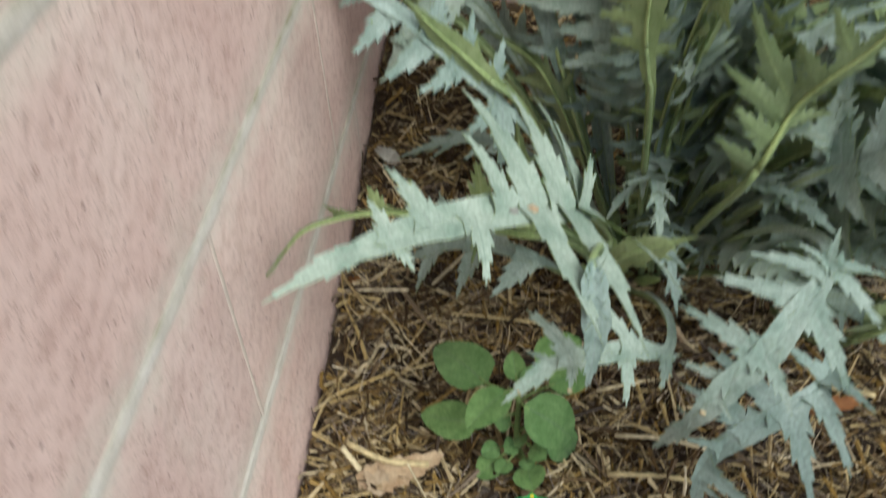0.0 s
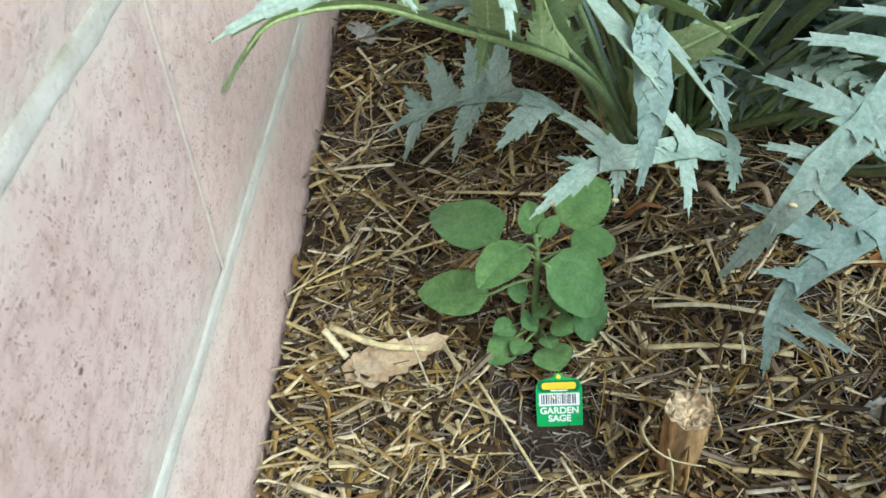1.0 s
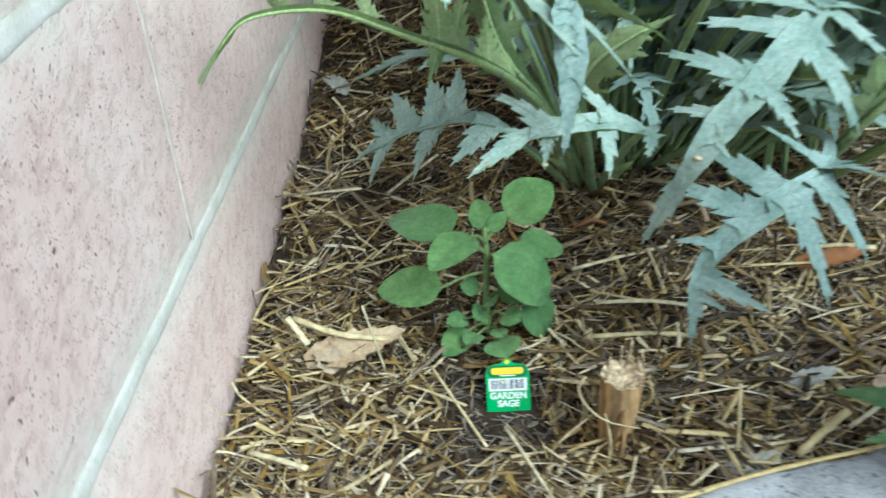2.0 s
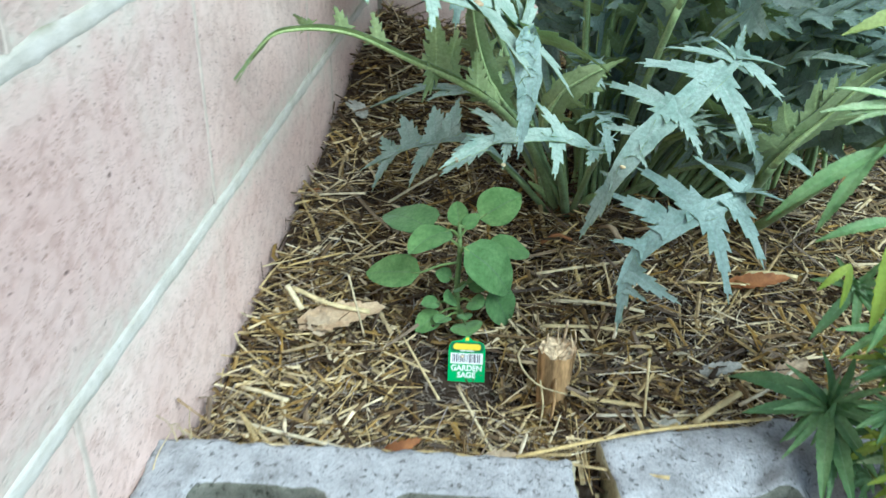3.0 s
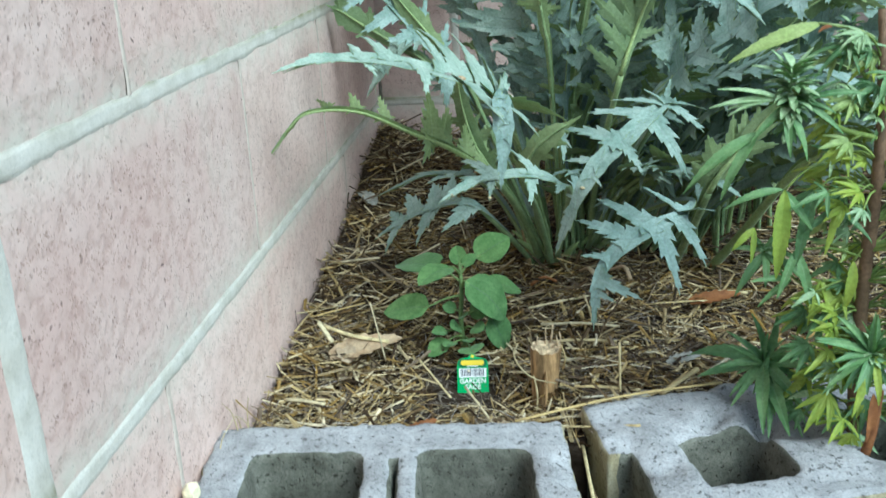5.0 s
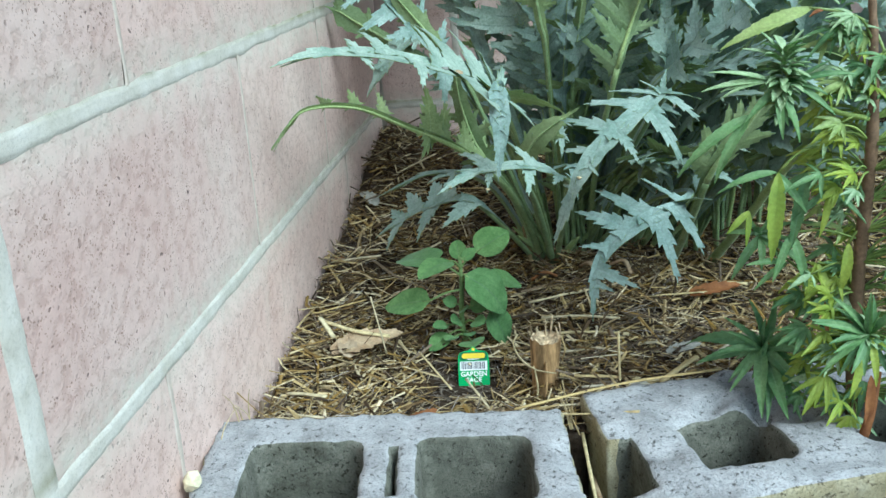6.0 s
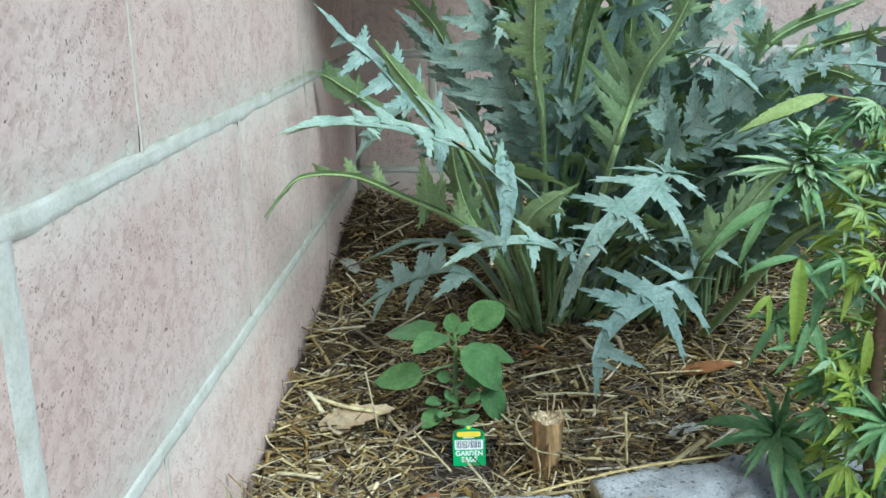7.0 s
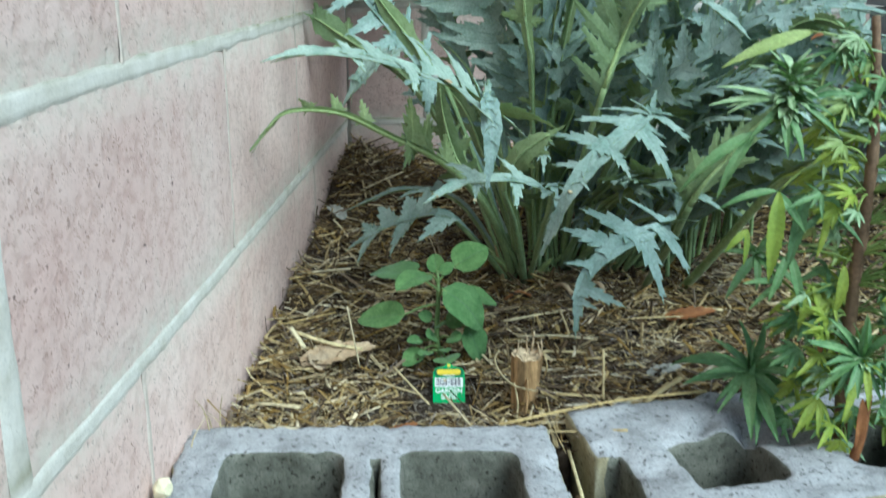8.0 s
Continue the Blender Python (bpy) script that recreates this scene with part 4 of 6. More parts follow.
    # flat leaf lying towards the wall
    A(plant, [(0.36, 0.77, -0.03), (0.30, 0.70, 0.07), (0.254, 0.68, 0.115), (0.199, 0.715, 0.100), (0.151, 0.735, 0.078), (0.092, 0.745, 0.040)], s0=0.34, up=(0, -0.35, 1),
      tips=[(0.107, 0.700, 0.024), (0.165, 0.665, 0.050), (0.181, 0.670, 0.063), (0.13, 0.83, 0.09), (0.18, 0.82, 0.11), (0.105, 0.79, 0.07), (0.22, 0.80, 0.13), (0.21, 0.64, 0.08)],
      wing=0.010, seed=6, r0=0.005, rate=0.38, label="low leaf lying towards the wall in shade")
    A(plant, [(0.36, 0.80, -0.03), (0.27, 0.90, 0.08), (0.16, 0.95, 0.09), (0.06, 0.96, 0.05)], s0=0.45, pairs=5, span=0.07, seed=16, r0=0.006)
    # tall leaf leaning to the wall
    A(plant, [(0.36, 0.80, -0.03), (0.32, 0.75, 0.15), (0.257, 0.70, 0.288), (0.212, 0.69, 0.350), (0.177, 0.68, 0.401), (0.139, 0.67, 0.447), (0.101, 0.66, 0.479), (0.072, 0.65, 0.515)], up=(0.35, -0.60, 0.65), s0=0.36,
      tips=[(0.092, 0.640, 0.420), (0.174, 0.700, 0.465), (0.131, 0.680, 0.490), (0.115, 0.640, 0.389), (0.234, 0.720, 0.390), (0.151, 0.640, 0.375), (0.205, 0.71, 0.43), (0.195, 0.65, 0.32), (0.08, 0.66, 0.46), (0.23, 0.65, 0.27)],
      wing=0.008, seed=7, r0=0.0042, rate=0.46, gap=0.024, label="tall leaf leaning out to the wall, lobes hanging")
    A(plant, [(0.35, 0.82, -0.03), (0.27, 0.87, 0.17), (0.18, 0.89, 0.30), (0.105, 0.90, 0.350), (0.060, 0.90, 0.380), (0.035, 0.90, 0.398), (0.017, 0.90, 0.406)], up=(-0.2, 0.85, 0.1), s0=0.60,
      tips=[(0.028, 0.89, 0.432), (0.085, 0.90, 0.405), (0.055, 0.90, 0.352), (0.11, 0.90, 0.385)], wing=0.020, seed=8, r0=0.004, rate=0.70, label="dark shaded leaf pressed to the wall")
    A(plant, [(0.36, 0.83, -0.03), (0.26, 0.88, 0.22), (0.19, 0.88, 0.345), (0.145, 0.87, 0.345), (0.103, 0.86, 0.302), (0.077, 0.86, 0.262)], up=(-0.3, -0.6, 0.6), s0=0.45, pairs=4, span=0.04, wing=0.016, seed=17, r0=0.005, rate=0.35)
    A(plant, [(0.365, 0.74, 0.02), (0.345, 0.58, 0.22), (0.325, 0.47, 0.318), (0.322, 0.432, 0.318), (0.324, 0.410, 0.280), (0.318, 0.404, 0.225)], up=(0.1, -0.95, 0.1), s0=0.5, pairs=5, span=0.013, wing=0.011, seed=26, r0=0.004, rate=0.5, droop=0.2, label="pale strap-shaped leaf tip hanging straight down")
    # olive leaf turned over in front of the crown
    A(plant, [(0.38, 0.75, -0.02), (0.36, 0.67, 0.10), (0.343, 0.60, 0.171), (0.357, 0.57, 0.219), (0.385, 0.555, 0.247), (0.416, 0.545, 0.268)], up=(0.1, 0.85, -0.3), s0=0.42, pairs=4, span=0.045, wing=0.014, seed=18, r0=0.005, rate=0.45, label="olive-green leaf turned underside out")
    A(plant, [(0.38, 0.76, -0.02), (0.32, 0.70, 0.12), (0.275, 0.66, 0.20), (0.255, 0.65, 0.27), (0.25, 0.64, 0.33)], up=(0.2, 0.9, 0.1), s0=0.40, pairs=5, span=0.05, wing=0.012, seed=19, r0=0.005, rate=0.45)
    A(plant, [(0.37, 0.78, -0.02), (0.31, 0.73, 0.16), (0.252, 0.70, 0.315), (0.222, 0.69, 0.356), (0.195, 0.68, 0.394), (0.171, 0.67, 0.428), (0.150, 0.66, 0.462)], up=(-0.2, 0.85, 0.2), s0=0.50, pairs=5, span=0.035, wing=0.012, seed=39, r0=0.004, rate=0.5, label="narrow olive leaf folded underside out")
    # leaves between the arching leaf and the rear wall
    rr = random.Random(77)
    for k in range(8):
        ex, ey, ez = rr.uniform(0.17, 0.36), rr.uniform(0.82, 0.98), rr.uniform(0.26, 0.52)
        up = V(rr.uniform(-0.5, 0.3), rr.choice((-0.8, -0.8, 0.8)), 0.35)
        A(plant, [(0.38, 0.82, -0.02), (0.36 + (ex - 0.36) * 0.3, 0.84, ez * 0.45), (0.36 + (ex - 0.36) * 0.7, ey - 0.02, ez * 0.85), (ex, ey, ez), (ex - 0.05, ey - 0.02, ez + 0.05)], up=up, s0=0.25, pairs=8, span=rr.uniform(0.06, 0.085), wing=0.011, seed=500 + k, teeth=(2, 3), r0=0.004, rate=rr.uniform(0.22, 0.3), droop=rr.uniform(0, 0.3))
    # tall middle leaves
    A(plant, [(0.40, 0.84, -0.03), (0.385, 0.80, 0.14), (0.369, 0.80, 0.261), (0.357, 0.84, 0.302), (0.344, 0.85, 0.347), (0.330, 0.85, 0.385), (0.312, 0.85, 0.448), (0.290, 0.84, 0.502), (0.273, 0.83, 0.554)], up=(0.05, -0.85, 0.3), s0=0.36,
      tips=[(0.229, 0.84, 0.447), (0.200, 0.84, 0.426), (0.237, 0.84, 0.398), (0.233, 0.83, 0.376), (0.285, 0.83, 0.335), (0.406, 0.82, 0.353), (0.424, 0.81, 0.325), (0.384, 0.82, 0.404), (0.357, 0.82, 0.449), (0.232, 0.82, 0.495), (0.259, 0.82, 0.537), (0.344, 0.82, 0.493), (0.291, 0.81, 0.295)],
      seed=9, r0=0.0055, wing=0.012, rate=0.34, slant=0.5, gap=0.02, stalk_mat=M_RIB, label="blue-green upright leaf with long narrow lobes")
    A(plant, [(0.40, 0.80, -0.03), (0.392, 0.74, 0.15), (0.384, 0.68, 0.339), (0.379, 0.67, 0.373), (0.372, 0.66, 0.430), (0.373, 0.64, 0.500), (0.375, 0.62, 0.544)], up=(0.1, 0.9, 0.2), s0=0.60,
      tips=[(0.318, 0.65, 0.486), (0.326, 0.66, 0.447), (0.345, 0.64, 0.516), (0.408, 0.64, 0.484), (0.402, 0.66, 0.441), (0.418, 0.63, 0.522), (0.338, 0.67, 0.414), (0.403, 0.67, 0.405)],
      seed=10, r0=0.0038, wing=0.013, rate=0.62, gap=0.02)
    A(plant, [(0.445, 0.80, -0.03), (0.452, 0.70, 0.14), (0.477, 0.60, 0.300), (0.502, 0.60, 0.377), (0.520, 0.58, 0.424), (0.543, 0.57, 0.457), (0.561, 0.56, 0.496), (0.585, 0.55, 0.55)], up=(0.1, 0.95, -0.15), s0=0.30,
      tips=[(0.448, 0.59, 0.495), (0.487, 0.57, 0.469), (0.511, 0.58, 0.495), (0.429, 0.58, 0.444), (0.525, 0.58, 0.515), (0.574, 0.58, 0.467), (0.565, 0.60, 0.429), (0.444, 0.57, 0.405), (0.547, 0.62, 0.413), (0.60, 0.57, 0.50), (0.545, 0.54, 0.56), (0.432, 0.58, 0.365), (0.540, 0.60, 0.375)],
      wing=0.0075, seed=11, r0=0.0042, rate=0.36, slant=0.6, label="pale upright leaf seen from its underside")
    A(plant, [(0.47, 0.82, -0.03), (0.49, 0.70, 0.16), (0.521, 0.62, 0.271), (0.551, 0.60, 0.310), (0.580, 0.58, 0.344), (0.625, 0.57, 0.374), (0.662, 0.55, 0.405), (0.698, 0.53, 0.419), (0.743, 0.50, 0.425), (0.800, 0.48, 0.412)], up=(0.0, -0.55, 0.85), s0=0.34,
      tips=[(0.589, 0.61, 0.402), (0.625, 0.61, 0.425), (0.655, 0.60, 0.438), (0.692, 0.565, 0.440), (0.728, 0.53, 0.446), (0.776, 0.50, 0.436), (0.712, 0.47, 0.408), (0.742, 0.455, 0.404), (0.683, 0.47, 0.390), (0.635, 0.48, 0.366), (0.603, 0.51, 0.340), (0.56, 0.64, 0.375), (0.57, 0.53, 0.30), (0.66, 0.49, 0.375)],
      wing=0.013, seed=12, r0=0.007, rate=0.50, label="long bluish leaf stretching sideways")
    A(plant, [(0.57, 0.74, -0.03), (0.575, 0.57, 0.10), (0.592, 0.505, 0.186), (0.624, 0.49, 0.234), (0.655, 0.48, 0.279), (0.690, 0.465, 0.31)], up=(-0.3, 0.85, 0.2), s0=0.36, pairs=7, span=0.065, seed=13, r0=0.006, wing=0.012, rate=0.45, droop=0.0, label="olive leaf with a yellow rib turned underside out")
    A(plant, [(0.64, 0.75, -0.03), (0.675, 0.65, 0.075), (0.704, 0.55, 0.179), (0.723, 0.50, 0.222), (0.77, 0.44, 0.27), (0.83, 0.38, 0.28)], s0=0.55, pairs=5, span=0.10, seed=14, r0=0.008, up=(0.3, -0.5, 0.8), stalk_mat=M_RIB, label="thick pale stalk leaning out of the clump")
    # arching leaves that spread out on top of the clump
    for k, (x, y, z, tx, ty) in enumerate([(0.50, 0.80, 0.48, 0.08, -0.12), (0.54, 0.66, 0.42, 0.10, -0.16), (0.47, 0.88, 0.50, 0.06, -0.14), (0.36, 0.90, 0.48, -0.04, -0.12), (0.60, 0.62, 0.30, 0.14, -0.12), (0.66, 0.66, 0.30, 0.14, -0.14), (0.72, 0.60, 0.27, 0.14, -0.12)]):
        bx = 0.42 + 0.03 * k
        A(plant, [(bx, 0.86, -0.02), (bx + (x - bx) * 0.4, 0.85 + (y - 0.85) * 0.3, z * 0.5), (x - tx * 0.25, y - ty * 0.25, z * 0.92), (x, y, z), (x + tx * 0.55, y + ty * 0.55, z + 0.015), (x + tx, y + ty, z - 0.03)], up=(0.25, -0.45, 0.85), s0=0.36, pairs=8, span=0.085, seed=900 + k, r0=0.005, wing=0.012, rate=0.36, droop=0.1)
    # silver leaf that leans across the rear wall
    A(plant, [(0.50, 0.84, -0.02), (0.53, 0.80, 0.22), (0.567, 0.74, 0.405), (0.595, 0.72, 0.439), (0.630, 0.70, 0.467), (0.668, 0.70, 0.493), (0.70, 0.69, 0.51)], up=(0.2, -0.75, 0.6), s0=0.45,
      tips=[(0.575, 0.72, 0.465), (0.605, 0.72, 0.489), (0.641, 0.72, 0.505), (0.618, 0.68, 0.438), (0.651, 0.68, 0.453), (0.562, 0.72, 0.439), (0.599, 0.68, 0.414)],
      wing=0.013, seed=31, r0=0.005, rate=0.50)
    # leaf with blunt upright lobes
    A(plant, [(0.58, 0.84, -0.02), (0.60, 0.74, 0.20), (0.622, 0.68, 0.330), (0.636, 0.66, 0.375), (0.650, 0.655, 0.405), (0.656, 0.66, 0.440)], up=(0.1, -0.8, 0.5), s0=0.45,
      tips=[(0.610, 0.66, 0.402), (0.628, 0.66, 0.425), (0.674, 0.66, 0.425), (0.668, 0.65, 0.392), (0.605, 0.65, 0.365)],
      wing=0.013, seed=32, r0=0.005, rate=0.62)
    A(plant, [(0.52, 0.80, -0.02), (0.545, 0.70, 0.20), (0.554, 0.62, 0.311), (0.550, 0.62, 0.351), (0.550, 0.62, 0.425)], up=(0.15, -0.9, 0.3), s0=0.40, pairs=6, span=0.055, wing=0.013, seed=33, r0=0.005, rate=0.50, droop=0.0)
    # olive leaf folded into a cup, underside out
    A(plant, [(0.66, 0.86, -0.02), (0.68, 0.80, 0.22), (0.697, 0.735, 0.385), (0.715, 0.72, 0.432), (0.758, 0.72, 0.461), (0.813, 0.72, 0.480), (0.860, 0.72, 0.495)], up=(0.15, 0.85, 0.15), s0=0.50,
      tips=[(0.676, 0.72, 0.458), (0.692, 0.71, 0.472), (0.712, 0.70, 0.476), (0.680, 0.72, 0.428), (0.738, 0.70, 0.484), (0.775, 0.70, 0.492), (0.745, 0.74, 0.430)],
      wing=0.008, seed=34, r0=0.004, rate=0.50, label="olive leaf folded into a cup, underside out")
    A(plant, [(0.68, 0.84, -0.02), (0.70, 0.78, 0.22), (0.736, 0.69, 0.405), (0.779, 0.68, 0.432), (0.817, 0.66, 0.445), (0.861, 0.64, 0.455)], up=(0.1, 0.7, 0.4), s0=0.50,
      tips=[(0.761, 0.68, 0.452), (0.844, 0.62, 0.433), (0.795, 0.66, 0.420), (0.82, 0.68, 0.466)],
      wing=0.007, seed=35, r0=0.004, rate=0.40, stalk_mat=M_RIB, label="narrow olive leaf with a yellow rib")
    # silver leaves with blunt lobes before the rear wall
    for k, (x, y, z, lean) in enumerate([(0.713, 0.80, 0.470, -0.012), (0.812, 0.76, 0.470, 0.006), (0.758, 0.70, 0.405, 0.03), (0.842, 0.70, 0.425, 0.02)]):
        A(plant, [(0.66 + 0.03 * k, 0.90, -0.02), (0.68 + 0.03 * k, 0.86, 0.20), (x + 0.01, y + 0.02, z - 0.10), (x + 0.006, y, z - 0.045), (x, y, z), (x + lean, y - 0.01, z + 0.04)], up=(0.25, -0.75, 0.6), s0=0.48, pairs=4, span=0.060, seed=800 + k, r0=0.004, wing=0.015, rate=0.62, droop=0.05)
    A(plant, [(0.44, 0.80, -0.02), (0.47, 0.70, 0.10), (0.52, 0.62, 0.17), (0.57, 0.55, 0.19), (0.62, 0.49, 0.17)], up=(0, -0.5, 0.9), s0=0.36, pairs=6, span=0.07, seed=24, r0=0.005, wing=0.009, rate=0.18)
    A(plant, [(0.48, 0.82, -0.02), (0.53, 0.72, 0.12), (0.58, 0.64, 0.22), (0.62, 0.58, 0.27), (0.66, 0.52, 0.28)], up=(0, -0.6, 0.8), s0=0.3, pairs=6, span=0.08, seed=25, r0=0.005, wing=0.009, rate=0.18)
    # leaves that fan out from the crown to the open side
    rf = random.Random(41)
    for k in range(30):
        f = (k % 10) / 9
        row = k // 10
        ex, ey, ez = 0.50 + 0.34 * f + rf.uniform(-0.02, 0.02), 0.64 - 0.03 * row + rf.uniform(-0.03, 0.03), (0.36, 0.27, 0.19)[row] + 0.04 * math.sin(3.1 * f) + rf.uniform(-0.025, 0.025)
        bx, by = 0.44 + 0.14 * f, 0.80
        mid = V(bx + (ex - bx) * 0.35, by + (ey - by) * 0.35, ez * 0.52)
        near = V(bx + (ex - bx) * 0.78, by + (ey - by) * 0.78, ez * 0.90)
        under = k % 5 == 2
        A(plant, [(bx, by, -0.02), mid, near, (ex, ey, ez), (ex + 0.03 + 0.02 * f, ey - 0.04, ez + rf.uniform(-0.02, 0.02))], up=(0.1, 0.8, 0.2) if under else (rf.uniform(-0.2, 0.4), -0.65, rf.uniform(0.45, 0.8)), s0=0.34, pairs=7, span=rf.uniform(0.055, 0.075), wing=0.011, seed=1000 + k, r0=0.0042, rate=rf.uniform(0.38, 0.5), droop=rf.uniform(0, 0.15), stalk_mat=M_RIB if k % 4 == 0 else None)
    for k in range(16):   # bluish leaves in the shade behind them
        f = (k % 8) / 7
        ex, ey, ez = 0.36 + 0.26 * f + rf.uniform(-0.02, 0.02), 0.74 + 0.06 * (k // 8) + rf.uniform(-0.03, 0.03), (0.36, 0.48)[k // 8] + rf.uniform(-0.03, 0.03)
        bx = 0.40 + 0.12 * f
        A(plant, [(bx, 0.84, -0.02), (bx + (ex - bx) * 0.3, 0.83, ez * 0.45), (bx + (ex - bx) * 0.75, ey + 0.02, ez * 0.82), (ex, ey, ez), (ex + 0.04 * (f - 0.3), ey - 0.03, ez + 0.05)], up=(rf.uniform(-0.3, 0.4), -0.7, rf.uniform(0.35, 0.7)), s0=0.36, pairs=8, span=rf.uniform(0.065, 0.085), wing=0.009, seed=1100 + k, r0=0.004, rate=rf.uniform(0.30, 0.38), droop=rf.uniform(-0.1, 0.15))
    # the inner mass of leaves, from three crowns
    r = random.Random(5)
    crowns = [(0.40, 0.82), (0.52, 0.86), (0.62, 0.82), (0.74, 0.92)]
    for k in range(30):
        cx, cy = crowns[k % 4]
        az = r.uniform(0, 2 * math.pi)
        if k % 2 == 0:
            az = r.gauss(-1.2, 0.7)
        reach = r.uniform(0.05, 0.22)
        if k >= 28:   # the tallest stand in the middle
            cx, cy = 0.36 + 0.05 * (k % 4), 0.80 + 0.02 * (k % 3)
            az, reach = r.uniform(0, 6.28), r.uniform(0.03, 0.13)
        top = r.uniform(0.30, 0.60) if k < 28 else r.uniform(0.42, 0.62)
        if math.cos(az) < -0.3:
            reach *= 0.4
        tx, ty = cx + math.cos(az) * reach, cy + math.sin(az) * reach * 1.0
        if cx > 0.6:
            top = r.uniform(0.18, 0.33)
        tx, ty = max(0.33, tx), min(1.30, ty)
        b0 = V(cx + math.cos(az) * 0.05, cy + math.sin(az) * 0.05, -0.02)
        p1 = V(cx + (tx - cx) * 0.30, cy + (ty - cy) * 0.30, top * 0.45)
        p2 = V(cx + (tx - cx) * 0.70, cy + (ty - cy) * 0.70, top * 0.85)
        p3 = V(tx, ty, top)
        p4 = V(cx + (tx - cx) * 1.35, cy + (ty - cy) * 1.35, top * r.uniform(0.92, 1.1))
        face = V(-math.cos(az) * 0.8, -math.sin(az) * 0.8, 0.6) if k % 3 == 0 else V(r.uniform(-0.6, 0.2), 0.8, 0.1) if k % 6 == 1 else V(r.uniform(0.1, 0.8), -0.7, 0.55)
        A(plant, [b0, p1, p2, p3, p4], up=face, s0=0.16, pairs=8, span=r.uniform(0.08, 0.115), seed=100 + k, teeth=(2, 3), r0=0.0042, wing=0.008, rate=r.uniform(0.24, 0.34), droop=r.uniform(0.0, 0.3))
    # unseen tall top of the plant, added broad and dense to shade the corner
    for k in range(56):
        ex, ey, ez = r.uniform(0.05, 0.48), r.uniform(0.94, 1.35), r.uniform(0.60, 1.0)
        bx = 0.38 + 0.015 * (k % 8)
        A(plant, [(bx, 1.08, -0.02), (bx, 1.06, 0.30), (bx + (ex - bx) * 0.30, 1.02 + (ey - 1.02) * 0.30, max(0.56, ez * 0.74)), (bx + (ex - bx) * 0.70, 1.02 + (ey - 1.02) * 0.70, max(0.60, ez * 0.97)), (ex, ey, ez), (ex - 0.02, ey - 0.02, ez - 0.01)], up=(r.uniform(-0.3, 0.3), -0.3, 0.8), s0=0.45, pairs=8, span=0.12, seed=600 + k, teeth=(2, 3), r0=0.005, wing=0.034, rate=0.6, droop=0.0)
    # further unseen leaves, placed high to keep light off the wall by the corner
    for k in range(18):
        ex, ey, ez = r.uniform(0.10, 0.44), r.uniform(0.76, 0.98), r.uniform(0.66, 0.84)
        A(plant, [(0.43, 1.00, -0.02), (0.42, 1.00, 0.32), (0.39 + (ex - 0.39) * 0.4, 0.97 + (ey - 0.97) * 0.4, 0.60), (ex + 0.03, ey + 0.04, ez), (ex, ey, ez + 0.02), (ex - 0.02, ey - 0.05, ez + 0.01)], up=(r.uniform(-0.3, 0.3), -0.3, 0.9), s0=0.60, pairs=7, span=0.11, seed=700 + k, r0=0.005, wing=0.030, rate=0.6, droop=0.0)
    for k in range(32):   # shorter leaves low in the clump
        cx, cy = crowns[k % 4]
        az = r.gauss(-1.1, 0.9)
        reach, top = r.uniform(0.10, 0.22), r.uniform(0.10, 0.26)
        tx, ty = max(0.40, cx + math.cos(az) * reach), max(0.56, cy + math.sin(az) * reach)
        A(plant, [V(cx, cy, -0.02), V(cx + (tx - cx) * 0.4, cy + (ty - cy) * 0.4, top * 0.7), V(tx, ty, top), V(tx + (tx - cx) * 0.4, ty + (ty - cy) * 0.35, top * 0.85)], up=(-math.cos(az) * 0.4, -math.sin(az) * 0.4, 0.9), s0=0.2, pairs=6, span=0.075, seed=300 + k, teeth=(2, 3), r0=0.0038, wing=0.007, rate=0.26)
    crown = Build()
    for k in range(8):
        a = k * 0.8 - 2.6
        p = V(0.385 + 0.022 * math.cos(a), 0.79 + 0.022 * math.sin(a), -0.04)
        crown.tube(catmull([p, p + V(0.018 * math.cos(a), 0.018 * math.sin(a), 0.035), p + V(0.05 * math.cos(a), 0.05 * math.sin(a), 0.065)], 7), [0.013, 0.012, 0.011, 0.009, 0.007, 0.005, 0.002], 8, 0, 0.6)
    part("crown", crown, [M_RIB], plant, "pale clasping leaf bases at the crown")


make_artichoke()


# ---- sage ----
def oval_leaf(b, p0, tip, nor, width, bend=0.08, cup=0.12, r=rng, blunt=0.75, steps=10):
    ax = tip - p0
    ln, d = ax.length, ax.normalized()
    w = d.cross(nor).normalized()
    n = w.cross(d)
    rows = []
    ph = r.uniform(0, 6)
    for i in range(steps + 1):
        u = i / steps
        h = width * (math.sin(math.pi * min(1, max(0.0, u ** blunt))) ** 0.62) + 0.0004
        c = p0 + ax * u + n * (bend * ln * math.sin(math.pi * u) - 0.04 * ln * u * u)
        row = []
        for j, g in enumerate((-1, -0.66, -0.33, -0.035, 0.035, 0.33, 0.66, 1)):
            rip = 0.03 * width * math.sin(u * 17 + g * 3 + ph) * abs(g)
            row.append(c + w * (h * g) * -1 + n * (cup * h * g * g + rip - (0.05 * width if j in (3, 4) else 0)))
        rows.append([q for q in row[::-1]])
    b.sheet(rows, 0.0008, vein=2)


